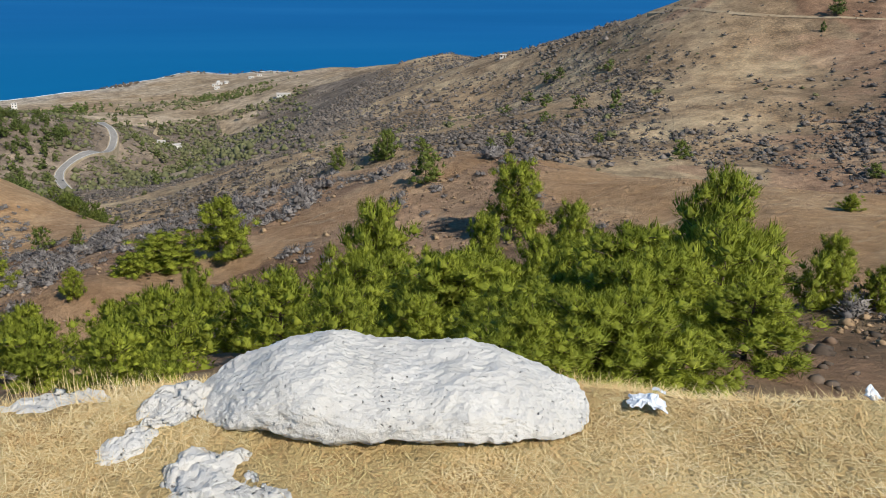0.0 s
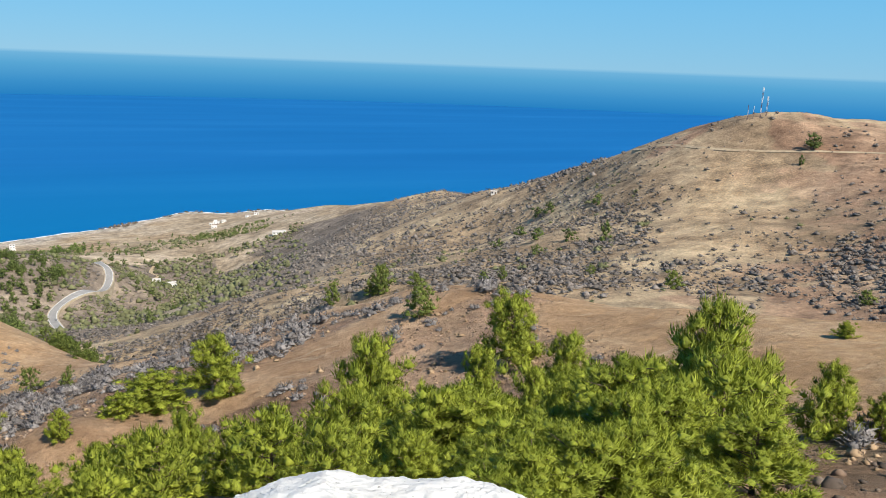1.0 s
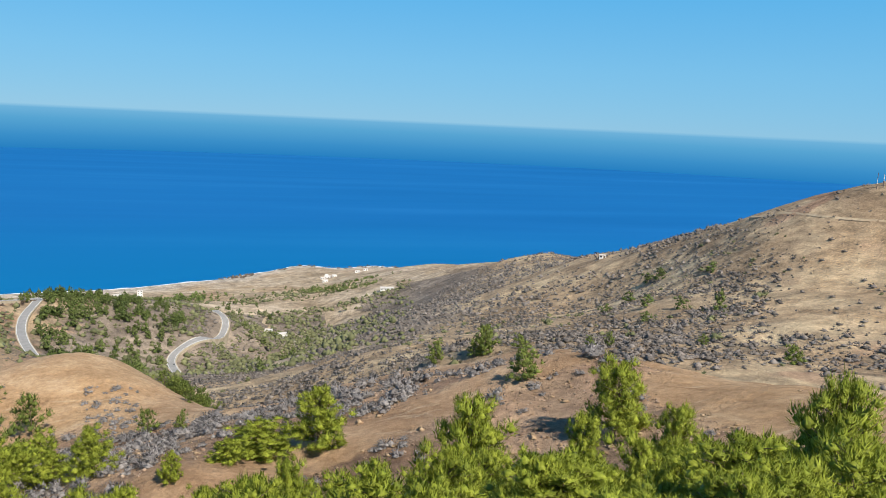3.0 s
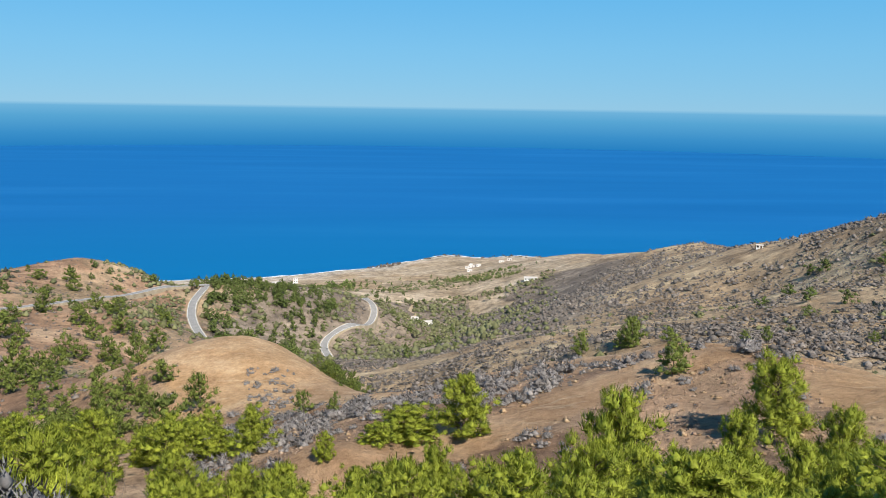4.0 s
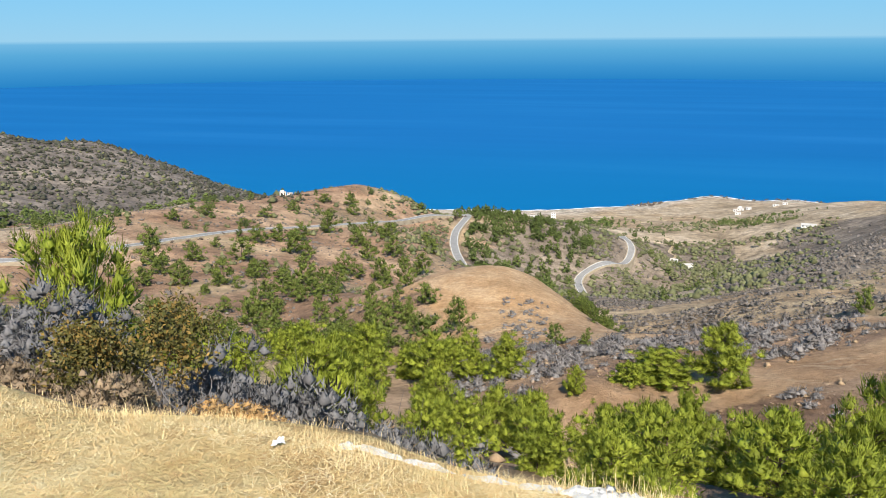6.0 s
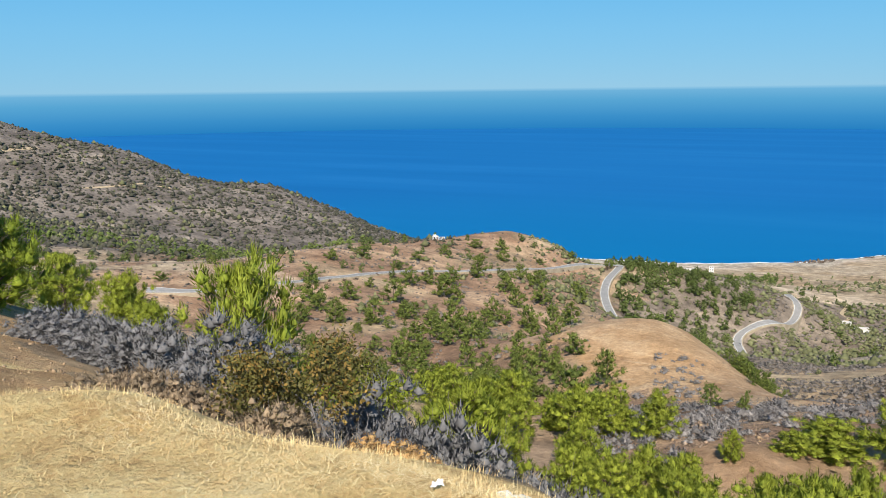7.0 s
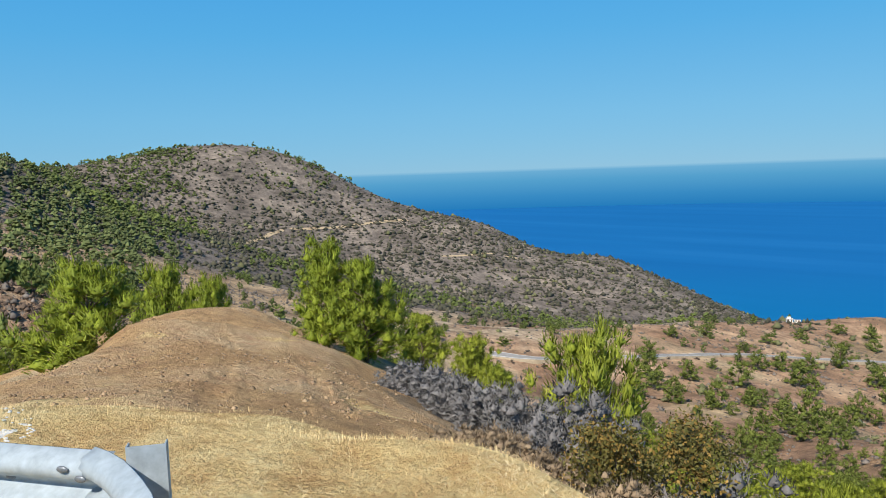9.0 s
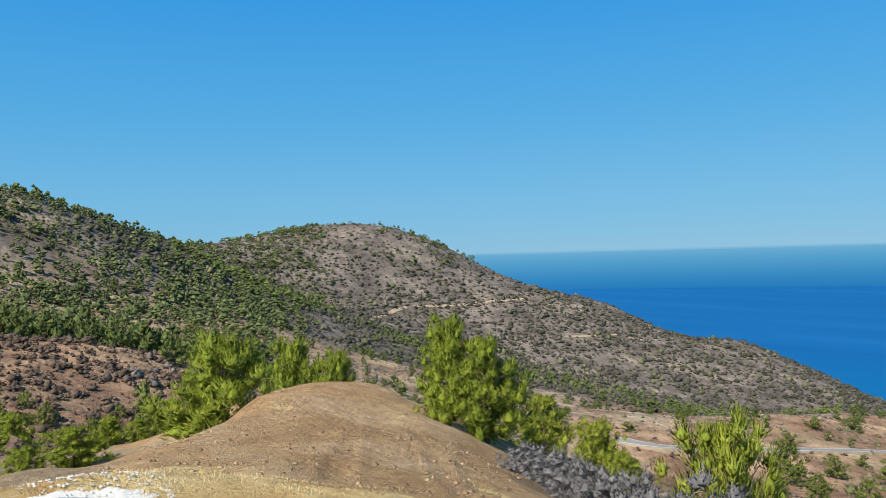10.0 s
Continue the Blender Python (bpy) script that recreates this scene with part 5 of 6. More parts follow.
house(2.3, 756, 7, 5, 3.0, "small pale outbuilding in the valley", 1, -10)
house(-26.4, 560, 4, 3.5, 2.2, "white house on the ridge above the sea", 1, 10, (-1.5, 0.8, -1.2, 1.2, 2.2, 3.6))
house(-25.9, 563, 3.5, 3, 1.4, "low white wing wall beside the ridge house", 1, 0)
house(26.6, 507, 4, 3, 2.2, "tiny white building on the hill's shoulder", 1, 0)


def mast(turn, r, h, lattice_mast):
    q = at(turn, r)
    root = tagged(new("radio_mast"), "thin red and white steel radio mast on the hilltop", "mast", "masts on the hilltop")
    n = max(2, int(h / 2.2))
    for i in range(n):
        z0, z1 = h * i / n, h * (i + 1) / n
        if lattice_mast:
            pieces = []
            s = 0.24
            for j in range(3):
                a, b = 2.1 * j, 2.1 * (j + 1)
                pieces.append(tube([(s * math.cos(a), s * math.sin(a), z0), (s * math.cos(a), s * math.sin(a), z1)], [0.05, 0.05], 5))
                pieces.append(tube([(s * math.cos(a), s * math.sin(a), z0), (s * math.cos(b), s * math.sin(b), z1)], [0.025, 0.025], 4))
            v, f = joined(pieces)
        else:
            v, f = tube([(0, 0, z0), (0, 0, z1)], [0.14, 0.13], 7)
        part("section", mesh_of("section", v, f, MAST_DARK if i % 2 == 0 else MAST_PALE), MAST_DARK, root)
    if lattice_mast:
        bm = bmesh.new()
        box(bm, 0.24, 0.45, -0.15, 0.15, h - 2.2, h - 0.6, 0.03)
        part("antenna", bm, MAST_PALE, root)
        bm = bmesh.new()
        box(bm, 0.24, 0.45, -0.15, 0.15, h * 0.58, h * 0.7, 0.03)
        part("antenna", bm, MAST_PALE, root)
    root.matrix_basis = pose(q.x, q.y, q.z - 0.3)


MAST_DARK = mottled("mast_dark_paint", (0.10, 0.07, 0.08), (0.17, 0.12, 0.12), 2, 0.6)
MAST_PALE = mottled("mast_white_paint", (0.6, 0.6, 0.6), (0.75, 0.75, 0.75), 2, 0.6)
mast(44.4, 396, 14.5, True)
mast(44.75, 398, 9.5, True)
mast(43.6, 396, 7.5, False)
mast(43.95, 397, 6.0, False)


def car():
    line = spline(lower, 3.0)
    a, b = line[8], line[9]
    d = (b - a).normalized()
    root = tagged(new("car"), "small dark car on the lower road", "car")
    paint = mottled("dark_car_paint", (0.03, 0.035, 0.05), (0.05, 0.055, 0.075), 2, 0.3)
    glass = WINDOW
    for name, dims, m in (("body", (-0.85, 0.85, -2.1, 2.1, 0.35, 0.95), paint), ("cabin", (-0.75, 0.75, -1.2, 0.9, 0.95, 1.5), glass), ("roof", (-0.68, 0.68, -1.0, 0.6, 1.5, 1.56), paint)):
        bm = bmesh.new()
        box(bm, *dims, 0.03 if name == "roof" else 0.14)
        part(name, bm, m, root)
    for x in (-0.8, 0.8):
        for y in (-1.35, 1.35):
            v, f = tube([(x - 0.1, y, 0.32), (x + 0.1, y, 0.32)], [0.32, 0.32], 14)
            part("wheel", mesh_of("wheel", v, f, WINDOW), WINDOW, root)
    h = height([tuple(a)])[0]
    root.matrix_basis = pose(a.x + d.y * 1.6, a.y - d.x * 1.6, h + 0.55, 0, 0, -math.degrees(math.atan2(d.x, d.y)))


car()

# ---- round the lookout ----
def rugged(v, amount, scale, seed):
    """Push points about by three sizes of noise."""
    out = []
    for p in v:
        q = Vector(p) * scale + Vector((seed * 7.1, seed * 3.3, seed))
        d = noise.noise_vector(q) + 0.5 * noise.noise_vector(q * 2.3) + 0.28 * noise.noise_vector(q * 5.1) + 0.16 * noise.noise_vector(q * 11)
        out.append(Vector(p) + d * amount)
    return out


def stone_mesh(name, a, b, profile, seed, level=6, rough=0.05, mat=None, under=0.8):
    """A weathered lump a by b half-sizes; profile: heights from one end to the other."""
    bm = bmesh.new()
    bmesh.ops.create_icosphere(bm, subdivisions=level, radius=1)
    xs = np.linspace(-1, 1, len(profile))
    for v in bm.verts:
        x, y, z = v.co
        sx = x * (1.32 - 0.32 * abs(x))
        sy = y * (1.25 - 0.25 * abs(y))
        h = float(np.interp(sx, xs, profile))
        k = under + (1 - under) * min(1.0, max(0.0, z + 1) / 0.9)
        zz = h * (0.35 + 0.65 * z * (1.5 - 0.5 * z)) if z > 0 else h * 0.35 + z * (0.35 * h + 0.03)
        v.co = (sx * a * k, sy * b * k, zz)
    for v, q in zip(bm.verts, rugged([v.co.copy() for v in bm.verts], rough, 1.6 / max(a, b) * 1.2, seed)):
        v.co = q
    bm.normal_update()
    for v, d in zip(bm.verts, [v.normal.copy() for v in bm.verts]):
        q = v.co + Vector((seed * 1.7, seed, 0))
        coarse = abs(noise.noise(q * 4.0)) * 1.1 + abs(noise.noise(q * 9.0)) * 0.45
        fine = noise.noise(q * 34.0) * 0.22 + noise.noise(q * 68.0) * 0.24
        v.co += d * rough * (0.3 - coarse + fine)
    me = bpy.data.meshes.new(name)
    bm.to_mesh(me)
    bm.free()
    for f in me.polygons:
        f.use_smooth = True
    me.materials.append(mat or WHITE_STONE)
    return me


def ground_at(x, y):
    return height([(x, y)])[0]


def stone(name, x, y, turn, a, b, profile, seed, label, sink=0.02, **how):
    ob = tagged(new(name, stone_mesh(name, a, b, profile, seed, **how)), label, "rock")
    ob.matrix_basis = pose(x, y, ground_at(x, y) - sink, 0, 0, turn)
    return ob


stone("boulder", 1.02, 2.39, -20, 0.765, 0.31, [0.02, 0.13, 0.22, 0.245, 0.18, 0.165, 0.19, 0.18, 0.13, 0.04], 3, "large white weathered boulder lying in dry grass", 0.0, level=7, rough=0.026, under=0.78)
stone("rock", 1.03, 2.58, 10, 0.06, 0.05, [0.12, 0.20, 0.12], 9, "small white lump behind the boulder's crest", level=4, rough=0.02)
stone("rock", -0.22, 2.78, -3, 0.22, 0.08, [0.02, 0.04, 0.045, 0.04, 0.02], 4, "low white rock at the edge of the grass", level=5, rough=0.025)
stone("rock", 0.22, 2.58, 30, 0.15, 0.09, [0.04, 0.07, 0.08, 0.05], 5, "white broken rock lying in dry grass", level=5, rough=0.03)
stone("rock", 0.06, 2.42, 40, 0.13, 0.06, [0.02, 0.04, 0.04, 0.02], 6, "low white crust of rock in the straw", level=5, rough=0.02)
stone("slab", 0.30, 2.13, -12, 0.15, 0.19, [0.02, 0.045, 0.05, 0.04, 0.03], 7, "flat white slab half sunk in straw", level=5, rough=0.035)
stone("slab", 0.43, 1.98, 20, 0.12, 0.08, [0.02, 0.05, 0.04, 0.02], 8, "broken white slab corner in the straw", level=5, rough=0.025)
for i, (x, y, tn, a) in enumerate(((-1.22, 2.98, -12, 0.14), (-0.95, 2.91, -14, 0.17), (-0.66, 2.85, -10, 0.16), (-0.42, 2.82, -8, 0.13))):
    stone("kerb_stone", x, y, tn, a, 0.055, [0.012, 0.02, 0.024, 0.02, 0.012], 20 + i, "low white stone in a row along the brow", level=5, rough=0.01)
stone("rock", -1.36, 2.99, 5, 0.05, 0.04, [0.02, 0.04, 0.02], 31, "small white stone on the brow", level=4, rough=0.01)
rng = np.random.default_rng(77)
for i in range(14):
    t, r = rng.uniform(-85, 58), rng.uniform(1.7, 3.2)
    s = rng.uniform(0.006, 0.015)
    x, y = flat(t, r)
    stone("pebble", x, y, rng.uniform(0, 360), s, s * 0.7, [s * 0.5, s, s * 0.6], 40 + i, "small pale pebble lying in the straw", 0.0, level=2, rough=s * 0.2)

BAG = mottled("crumpled_plastic", (0.62, 0.68, 0.76), (0.82, 0.86, 0.90), 8, 0.35, relief=0.3, distance=0.01, scale2=60)


def crumpled(name, x, y, turn, a, b, h, seed, label):
    """A scrap of thin sheet, folded over itself."""
    n = 22
    v = [(a * (2 * i / n - 1), b * (2 * j / n - 1), 0.0) for j in range(n + 1) for i in range(n + 1)]
    out = []
    for p in v:
        q = Vector(p) * 14 + Vector((seed, 2 * seed, 0))
        edge = 1 - 0.35 * abs(noise.noise(Vector((math.atan2(p[1], p[0]) * 2, seed, 0))))
        k = abs(noise.noise(q)) + 0.5 * abs(noise.noise(q * 2.7))
        out.append((p[0] * edge + 0.02 * noise.noise(q + Vector((5, 0, 0))), p[1] * edge + 0.02 * noise.noise(q + Vector((0, 9, 0))), h * (0.25 + k) * (1.2 - (p[0] / a) ** 2 * 0.6)))
    f = [(j * (n + 1) + i, j * (n + 1) + i + 1, (j + 1) * (n + 1) + i + 1, (j + 1) * (n + 1) + i) for j in range(n) for i in range(n)]
    ob = tagged(new(name, mesh_of(name, out, f, BAG, False)), label, "litter")
    thick = ob.modifiers.new("sheet", "SOLIDIFY")
    thick.thickness = 0.002
    ob.matrix_basis = pose(x, y, ground_at(x, y) + 0.02, 0, 0, turn)


crumpled("plastic_bag", 1.95, 2.05, -30, 0.08, 0.05, 0.045, 3, "crumpled pale blue-white plastic bag on dry grass")
crumpled("paper_scrap", 2.09, 2.16, -40, 0.03, 0.012, 0.02, 8, "thin white paper scrap in dry grass")
crumpled("paper_scrap", -1.63, 2.87, 20, 0.035, 0.022, 0.03, 5, "small white paper scrap on the straw")
crumpled("paper_scrap", 3.03, 1.9, 0, 0.03, 0.03, 0.04, 6, "white paper scrap at the edge of the grass")


def crash_barrier():
    """Galvanised W-beam barrier: an end section, a run past the lookout, their post, bolts and slots."""
    root = tagged(new("crash_barrier"), "dull grey galvanised crash barrier end beside white rubble", "crash barrier")
    web = [(0.0, 0.0), (0.02, 0.012), (0.06, 0.03), (0.083, 0.062), (0.083, 0.092), (0.05, 0.12), (0.012, 0.142), (0.004, 0.155),
           (0.012, 0.168), (0.05, 0.19), (0.083, 0.218), (0.083, 0.248), (0.06, 0.28), (0.02, 0.298), (0.0, 0.31)]

    def beam(name, path, tops, nose=False, label=""):
        v, f = [], []
        m = len(web)
        for i, p in enumerate(path):
            d = (path[min(i + 1, len(path) - 1)] - path[max(i - 1, 0)]).normalized()
            out = Vector((d.y, -d.x))
            k = 1.0
            if nose:
                k = min(1.0, 0.35 + 1.2 * i / 6) if i < 6 else 1.0
            for u, w in web:
                w2 = 0.155 + (w - 0.155) * (0.78 + 0.22 * k)
                v.append((*(p + out * u * k), tops[i] - w2))
            for u, w in web:
                w2 = 0.155 + (w - 0.155) * (0.78 + 0.22 * k)
                v.append((*(p + out * (u * k - 0.004)), tops[i] - w2))
        for i in range(len(path) - 1):
            o, q = i * 2 * m, (i + 1) * 2 * m
            for j in range(m - 1):
                f.append((o + j, q + j, q + j + 1, o + j + 1))
                f.append((o + m + j, o + m + j + 1, q + m + j + 1, q + m + j))
            f.append((o, o + m, q + m, q))
            f.append((o + m - 1, q + m - 1, q + 2 * m - 1, o + 2 * m - 1))
        last = (len(path) - 1) * 2 * m
        for j in range(m - 1):
            f.append((j, j + 1, m + j + 1, m + j))
            f.append((last + j, last + m + j, last + m + j + 1, last + j + 1))
        return part(name, mesh_of(name, v, f, GALVANISED, True), GALVANISED, root, label)

    top = 238.905
    far = [Vector((-4.68, 0.14)).lerp(Vector((-3.60, 0.785)), t) for t in np.linspace(0, 1, 16)]
    beam("end_section", far, [top - 0.03 * (1 - i / 15) for i in range(16)], True, "rounded end section of the barrier")
    run = spline([(-3.70, 0.735), (-3.45, 0.77), (-2.88, 0.70), (-2.1, 0.42), (-1.3, -0.15), (0.2, -1.4), (3.0, -3.6), (9.0, -8.0)], 0.12)
    beam("rail_section", run, [top + 0.008] * len(run))
    bm = bmesh.new()
    for x0, x1, y0, y1 in ((-0.08, 0.08, -0.003, 0.003), (-0.08, -0.074, 0.003, 0.06), (0.074, 0.08, 0.003, 0.06)):
        box(bm, x0, x1, y0, y1, -1.1, 0.0)
    post = part("post", bm, GALVANISED, root, "bent channel-shaped steel post")
    post.matrix_basis = pose(-3.555, 0.895, top + 0.01, 0, 0, 62)
    bm = bmesh.new()
    for x0, x1, y0, y1 in ((-0.08, 0.08, -0.003, 0.003), (-0.08, -0.074, 0.003, 0.06), (0.074, 0.08, 0.003, 0.06)):
        box(bm, x0, x1, y0, y1, -1.1, 0.0)
    back = part("post", bm, GALVANISED, root, "bent channel-shaped steel post")
    back.matrix_basis = pose(0.3, -1.62, top - 0.05, 0, 0, 40)
    d = Vector((0.86, 0.51)).normalized()
    out = Vector((d.y, -d.x))
    for along, down in ((-0.05, 0.06), (0.04, 0.092), (-0.03, 0.235), (-0.42, 0.155)):
        q = Vector((-3.72, 0.71)) + d * along + out * (0.088 if down != 0.155 else 0.012)
        bm = bmesh.new()
        bmesh.ops.create_uvsphere(bm, u_segments=12, v_segments=6, radius=1)
        bmesh.ops.scale(bm, vec=(0.03, 0.009, 0.015), verts=bm.verts)
        bolt = part("bolt", bm, BOLT, root, "dark oval bolt head")
        bolt.matrix_basis = pose(q.x, q.y, top - down, 0, 0, math.degrees(math.atan2(d.y, d.x)))


BOLT = mottled("dark_bolt", (0.16, 0.18, 0.2), (0.26, 0.28, 0.3), 30, 0.5, 0.6)
crash_barrier()


def rubble():
    """A flat spill of broken white stone."""
    rng = np.random.default_rng(9)
    ob = tagged(new("rubble_bed", stone_mesh("rubble_bed", 0.85, 0.6, [0.012, 0.03, 0.04, 0.035, 0.012], 15, level=6, rough=0.02)), "spill of crushed white stone beside the barrier", "rubble")
    ob.matrix_basis = pose(-7.62, 0.55, ground_at(-7.62, 0.55) - 0.01, 0, 0, 20)
    base, faces = burr_template(1, rng, 0.65, 1.2, -0.25)
    n = 350
    a, r = rng.uniform(0, 6.28, n), np.sqrt(rng.uniform(0, 1, n))
    x, y = -7.62 + 0.95 * r * np.cos(a), 0.55 + 0.74 * r * np.sin(a)
    s = rng.uniform(0.006, 0.02, n)
    z = height(np.column_stack([x, y])) + 0.03 * (1 - r)
    v = base[None] * s[:, None, None] * rng.uniform(0.7, 1.3, (n, len(base), 1)) + np.column_stack([x, y, z])[:, None, :]
    f = (faces[None] + (np.arange(n) * len(base))[:, None, None]).reshape(-1, 3)
    tagged(new("gravel", mesh_of("gravel", v.reshape(-1, 3), f, WHITE_STONE)), "loose white gravel strewn round the rubble", "gravel", kind="stuff")


rubble()

# ---- bushes by the brow ----
TWIG_GREY = mottled("dry_grey_twigs", (0.115, 0.112, 0.113), (0.21, 0.204, 0.204), 3, 0.95, islands=0.3)
TWIG_BROWN = mottled("dry_brown_twigs", (0.17, 0.125, 0.082), (0.33, 0.245, 0.155), 4, 0.95, islands=0.5)
TWIG_ORANGE = mottled("dry_orange_twigs", (0.34, 0.19, 0.07), (0.55, 0.34, 0.14), 4, 0.95, islands=0.4)
OAK_LEAF = mottled("oak_leaf", (0.065, 0.062, 0.016), (0.15, 0.13, 0.034), 2.5, 0.6, islands=0.6)
OAK_BROWN = mottled("withered_oak_leaf", (0.15, 0.095, 0.02), (0.26, 0.17, 0.045), 3, 0.7, islands=0.6)


def twig_bush(seed, n, wide, high, mat, name="crown"):
    """A low mound of small rounded clumps of fine twigs."""
    rng = np.random.default_rng(seed)
    d = rng.normal(size=(n, 3))
    d[:, 2] = np.abs(d[:, 2])
    d /= np.linalg.norm(d, axis=1, keepdims=True)
    c = d * rng.uniform(0.4, 0.95, (n, 1)) * np.array([wide / 2, wide / 2, high])
    r = wide * rng.uniform(0.055, 0.105, n)
    v, f, soft = tufts(c, np.column_stack([r, r, r * rng.uniform(0.75, 1.1, n)]), 46, seed + 1, 0.45, 0.07, 0.04, 0.66, 0, d)
    return mesh_of(name, v, f, mat, True, soft)


def stems(seed, n, wide, high, thick):
    rng = np.random.default_rng(seed)
    pieces = []
    for i in range(n):
        a = rng.uniform(0, 6.28)
        e = rng.uniform(0.2, 1.0)
        p, d = np.array([0.04 * math.cos(a), 0.04 * math.sin(a), 0.0]), np.array([math.cos(a) * e, math.sin(a) * e, 1.0])
        path = [p]
        for k in range(4):
            d = d + rng.normal(0, 0.28, 3)
            p = p + d * np.array([wide / 2, wide / 2, high]) * 0.23
            path.append(np.maximum(p, 0.01))
        pieces.append(tube(path, [thick * (1 - 0.2 * k) for k in range(5)], 5))
    return mesh_of("stem", *joined(pieces), BARK_GREY, True)


BARK_GREY = mottled("grey_bark", (0.12, 0.11, 0.11), (0.26, 0.24, 0.23), 12, 0.95)
KINDS = {"grey": [(twig_bush(90 + i, 100, 1.0, 0.7, TWIG_GREY), stems(95 + i, 7, 0.9, 0.5, 0.004)) for i in range(3)],
         "brown": [(twig_bush(100 + i, 80, 1.0, 0.6, TWIG_BROWN), stems(105 + i, 7, 0.9, 0.4, 0.004)) for i in range(2)],
         "orange": [(twig_bush(110, 80, 1.0, 0.6, TWIG_ORANGE), stems(111, 6, 0.8, 0.3, 0.004))]}
WORDS = {"grey": "leafless grey thorny bush below the grassy brow", "brown": "withered brown bush below the grassy brow", "orange": "dry orange-brown cushion bush at the grass edge"}
count = 0


def bush(kind, turn, r, wide, high, group):
    global count
    count += 1
    t, s = KINDS[kind][count % len(KINDS[kind])]
    q = at(turn, r)
    root = tagged(new("bush"), WORDS[kind], "bush", group)
    part("crown", t, TWIG_GREY, root)
    part("stem", s, BARK_GREY, root)
    root.matrix_basis = Matrix.LocRotScale((q.x, q.y, q.z - 0.06), Euler((0, 0, count * 1.9)), (wide, wide, high / 0.7))


# beside the terrace, in front of the terrace's pines
rng = np.random.default_rng(5)
for i in range(30):
    k = i / 29
    turn = -54.5 + 12.5 * k + rng.uniform(-0.8, 0.8)
    bush("grey", turn, 24.0 - 13.5 * k + rng.uniform(-1.0, 1.6), rng.uniform(1.5, 2.5), rng.uniform(1.1, 1.65), "grey bushes beside the terrace")
for i in range(22):
    k = i / 21
    bush("brown", -52 + 12 * k + rng.uniform(-1, 1), 9.6 - 3.0 * k + rng.uniform(-0.5, 0.8), rng.uniform(0.8, 1.3), rng.uniform(0.5, 0.8), "brown bushes beside the terrace")
for i in range(32):
    k = i / 31
    bush("grey", -34 + 23 * k + rng.uniform(-0.7, 0.7), 7.6 - 0.8 * k + rng.uniform(-0.8, 1.5), rng.uniform(0.9, 1.6), rng.uniform(0.95, 1.4) - 0.2 * k, "grey bushes under the brow")
for turn, r, w, h in ((-33.4, 5.0, 0.62, 0.30), (-31.8, 4.8, 0.5, 0.26), (-30.4, 4.7, 0.4, 0.22)):
    bush("orange", turn, r, w, h, "orange bushes at the grass edge")
for turn, r, w, h in ((-13, 7.2, 1.3, 0.95), (-10.5, 7.0, 1.0, 0.8), (-41, 8.0, 1.2, 0.8), (-42.5, 7.6, 1.1, 0.6), (-39.5, 6.6, 0.9, 0.5)):
    bush("brown", turn, r, w, h, "brown bushes beside the terrace")


def oak():
    """A half-withered kermes oak: bare forked stems, a cap of leathery leaves, brown on the sunny side."""
    rng = np.random.default_rng(3)
    q = at(-38.3, 7.2)
    root = tagged(new("oak_bush"), "half-withered oak bush with bare grey stems and browning leaves", "bush")
    pieces, ends = [], []

    def grow(p, d, length, thick, depth):
        path = [p]
        for _ in range(3):
            d = d + rng.normal(0, 0.22, 3)
            d /= np.linalg.norm(d)
            p = p + d * length / 3
            path.append(p)
        pieces.append(tube(path, [thick, thick * 0.85, thick * 0.7, thick * 0.55], 5))
        ends.append((p, d))
        if depth:
            for _ in range(3 if depth > 1 else 4):
                grow(path[rng.integers(1, 4)], d + rng.normal(0, 0.55, 3) + np.array([0, 0, 0.15]), length * rng.uniform(0.5, 0.75), thick * 0.55, depth - 1)
    for i in range(12):
        a = i * 0.55 + rng.uniform(-0.2, 0.2)
        d = np.array([math.cos(a) * 0.75, math.sin(a) * 0.75, 1.0])
        grow(np.array([0.1 * math.cos(a), 0.1 * math.sin(a), -0.1]), d / np.linalg.norm(d), rng.uniform(0.6, 0.85), 0.028, 3)
    part("stem", mesh_of("stem", *joined(pieces), BARK_GREY, True), BARK_GREY, root, "bare grey forked stems")
    tips = np.array([e[0] for e in ends])
    for name, mat, n, keep in (("foliage", OAK_LEAF, 9000, lambda t: t[:, 2] > 0.72 + 0.35 * (t[:, 0] > 0.1)), ("withered_foliage", OAK_BROWN, 2200, lambda t: t[:, 2] > 0.95)):
        t = tips[keep(tips)]
        c = t[rng.integers(0, len(t), n)] + rng.normal(0, 0.085, (n, 3))
        u = rng.normal(size=(n, 3))
        u /= np.linalg.norm(u, axis=1, keepdims=True)
        w = np.cross(u, rng.normal(size=(n, 3)))
        w /= np.linalg.norm(w, axis=1, keepdims=True)
        s = rng.uniform(0.014, 0.028, (n, 1))
        v = np.stack([c - u * s, c + w * s * 0.55, c + u * s, c - w * s * 0.55], 1).reshape(-1, 3)
        part(name, mesh_of(name, v, np.arange(len(v)).reshape(-1, 4), mat), mat, root, "browned dry leaves" if mat is OAK_BROWN else "")
    root.matrix_basis = Matrix.LocRotScale((q.x, q.y, q.z - 0.22), None, (1.0, 1.0, 1.02))


oak()


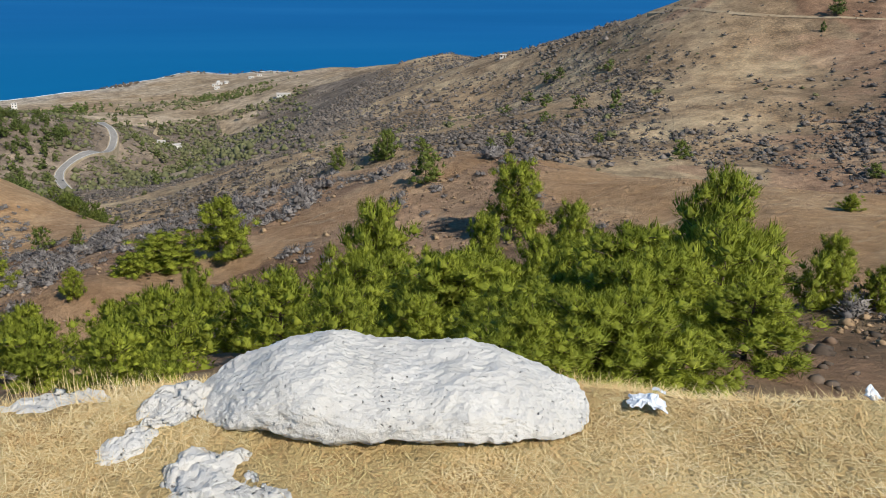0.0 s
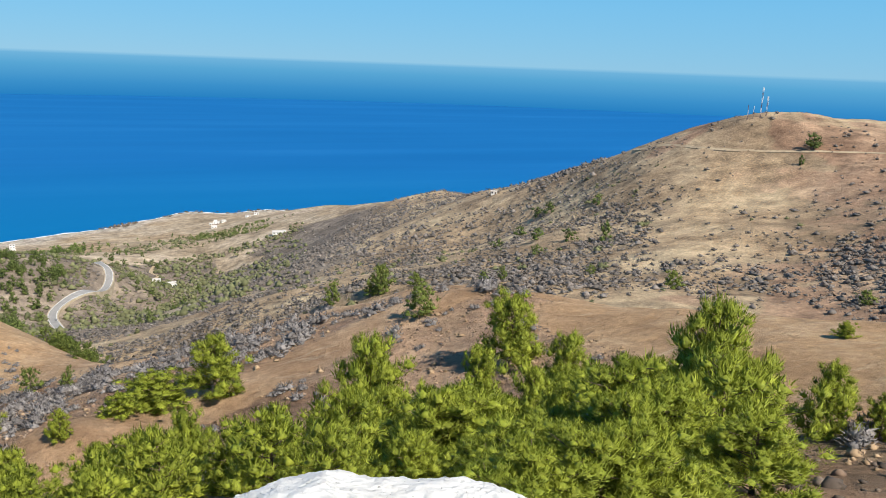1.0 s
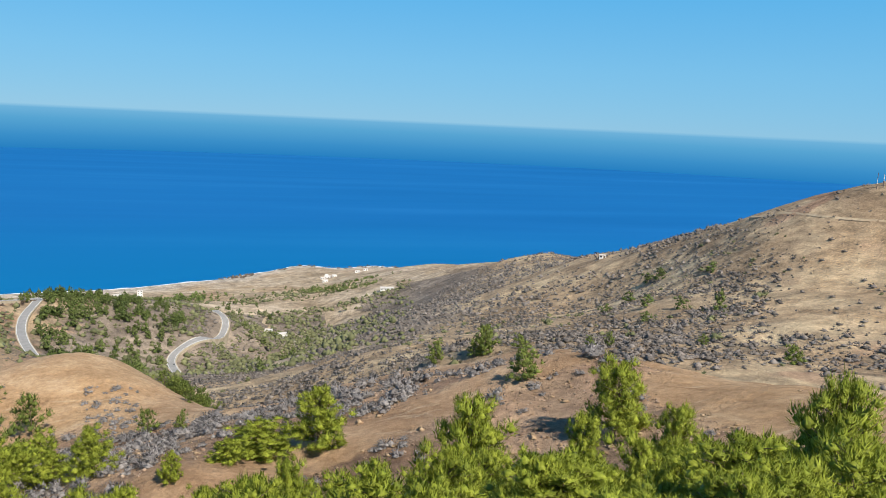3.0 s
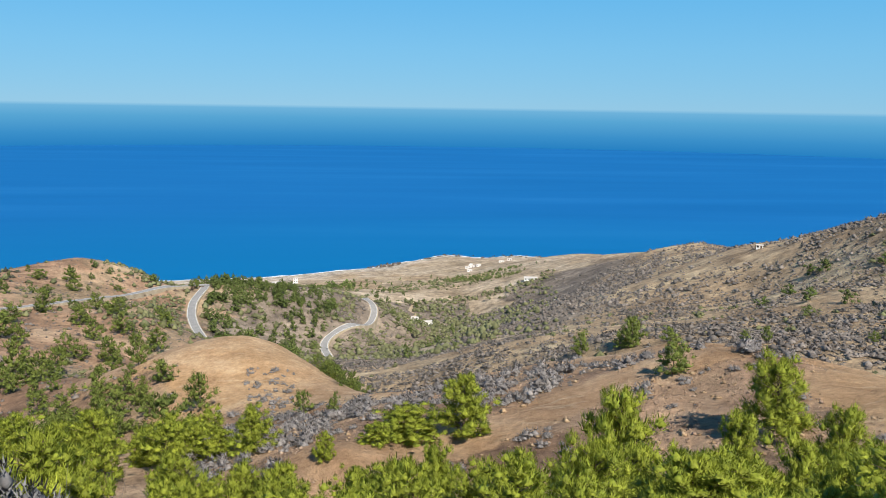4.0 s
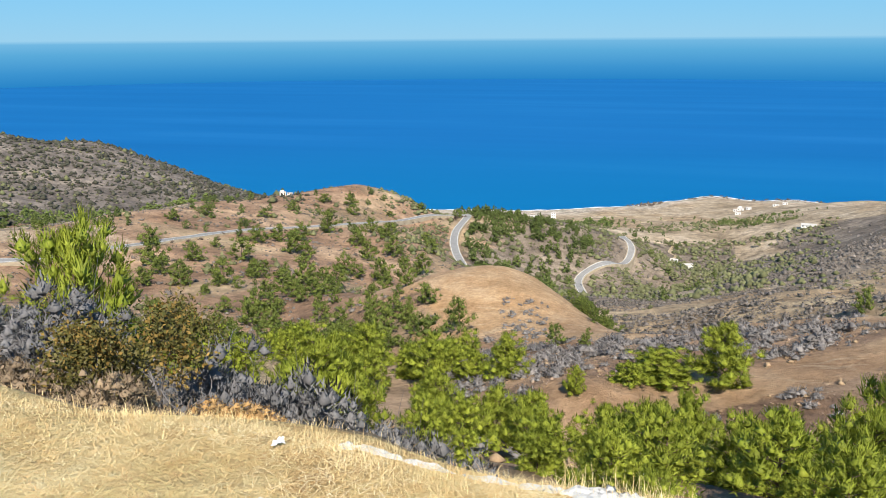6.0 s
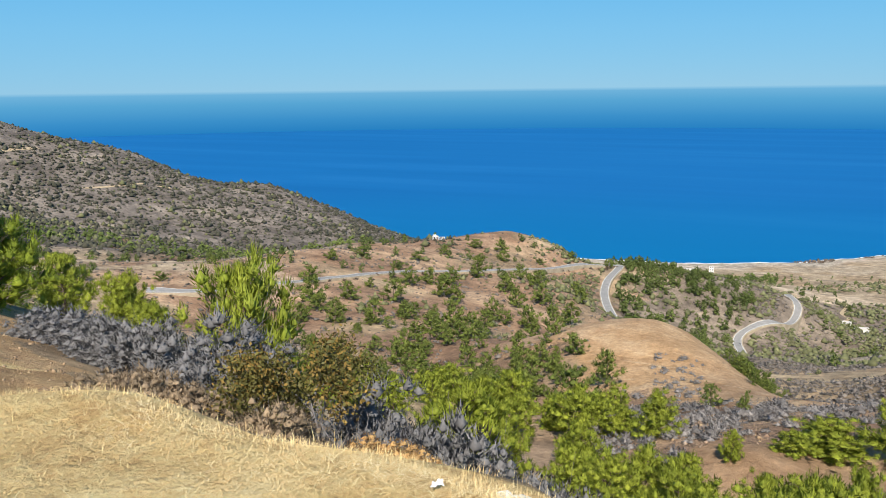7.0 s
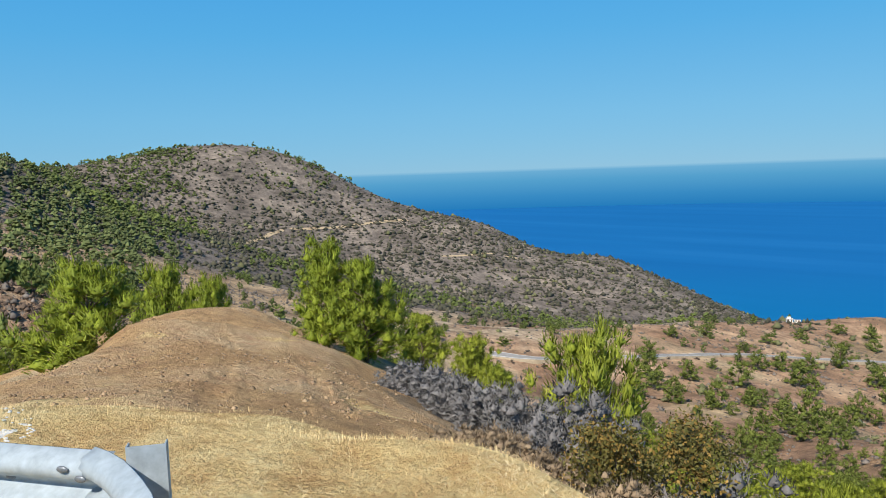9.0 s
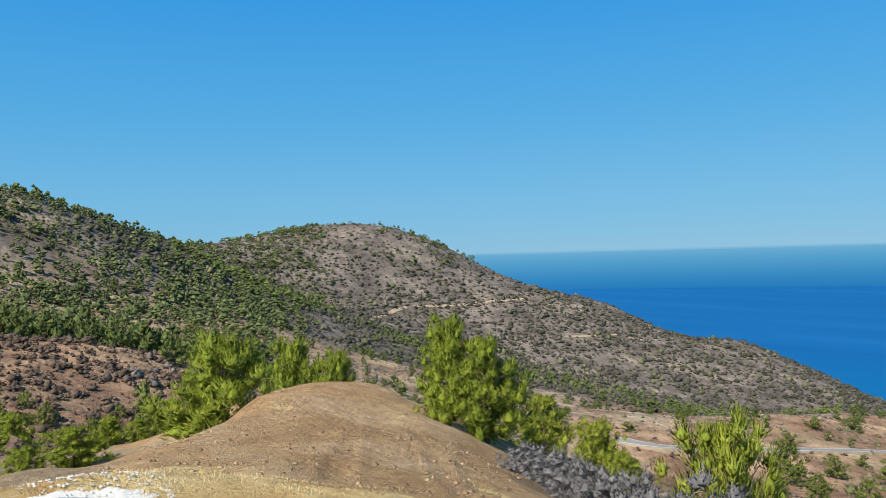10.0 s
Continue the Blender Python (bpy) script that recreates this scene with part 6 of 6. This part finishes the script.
# ---- straw ----
def blades(name, x, y, length, lean, wide, seed, label, mat=None, lift=0.0):
    """Single stalks: bearing by chance, lean from upright in radians."""
    rng = np.random.default_rng(seed)
    n = len(x)
    z = height(np.column_stack([x, y])) + lift - 0.01
    a = rng.uniform(0, 6.28, n)
    d = np.stack([np.cos(a) * np.sin(lean), np.sin(a) * np.sin(lean), np.cos(lean)], -1)
    s = np.stack([-np.sin(a), np.cos(a), np.zeros(n)], -1) * (wide * rng.uniform(0.6, 1.4, n))[:, None]
    p = np.column_stack([x, y, z])
    bend = np.stack([np.cos(a), np.sin(a), -0.6 * np.ones(n)], -1) * (length * rng.uniform(0.0, 0.22, n))[:, None]
    mid, tip = p + d * length[:, None] * 0.55, p + d * length[:, None] + bend
    v = np.stack([p - s, p + s, mid + s * 0.8, mid - s * 0.8, tip], 1).reshape(-1, 3)
    o = (np.arange(n) * 5)[:, None]
    f = np.concatenate([o + np.array([0, 1, 2]), o + np.array([0, 2, 3]), o + np.array([3, 2, 4])])
    ob = new(name, mesh_of(name, v, f, mat or STRAW))
    return tagged(ob, label, "grass", kind="stuff")


STONES = ((1.04, 2.42, 0.42), (0.68, 2.52, 0.34), (1.4, 2.27, 0.34), (0.3, 2.13, 0.17), (0.43, 1.98, 0.12), (0.22, 2.58, 0.14), (0.06, 2.42, 0.1), (-7.6, 0.55, 1.0), (-0.22, 2.78, 0.14))


def straw_field():
    rng = np.random.default_rng(12)
    n = 120000
    turn = rng.uniform(-96, 62, n)
    r = rng.uniform(1.25, BROW(turn))
    x, y = r * np.sin(np.radians(turn)), r * np.cos(np.radians(turn))
    p = np.column_stack([x, y])
    keep = rng.uniform(-1.5, 0.7, n) < lattice(p, 0.45, 4) + 0.5 * lattice(p, 0.14, 5)
    for sx, sy, sr in STONES:
        keep &= np.hypot(x - sx, y - sy) > sr * rng.uniform(0.85, 1.15, n)
    x, y, r = x[keep], y[keep], r[keep]
    m = len(x)
    blades("dry_grass", x, y, rng.uniform(0.03, 0.11, m), rng.uniform(1.15, 1.56, m), 0.00075 + 0.00008 * r, 13, "trampled pale straw covering the lookout", None, 0.012)
    n = 34000
    turn = rng.uniform(-96, 62, n)
    r = BROW(turn) * rng.normal(0.98, 0.09, n)
    x, y = r * np.sin(np.radians(turn)), r * np.cos(np.radians(turn))
    tuft = lattice(np.column_stack([x, y]), 0.22, 6)
    keep = rng.uniform(-1.1, 0.6, n) < tuft
    x, y, r, tuft = x[keep], y[keep], r[keep], tuft[keep]
    m = len(x)
    blades("standing_grass", x, y, rng.uniform(0.015, 0.06, m) * (1.0 + 0.6 * tuft) * np.clip(r / 4.0, 0.9, 1.2), np.abs(rng.normal(0, 0.75, m)), 0.0006 + 0.0001 * r, 14, "standing dry grass along the brow")
    n = 600
    turn = np.concatenate([rng.uniform(-7, 4, n // 3), rng.uniform(33, 56, n // 3), rng.uniform(-45, -20, n - 2 * (n // 3))])
    r = BROW(turn) * rng.normal(1.0, 0.03, n)
    x, y = r * np.sin(np.radians(turn)), r * np.cos(np.radians(turn))
    blades("tall_stalks", x, y, rng.uniform(0.06, 0.17, n), np.abs(rng.normal(0, 0.25, n)), 0.0007 + 0 * r, 15, "thin tall dry stalks along the brow")


straw_field()
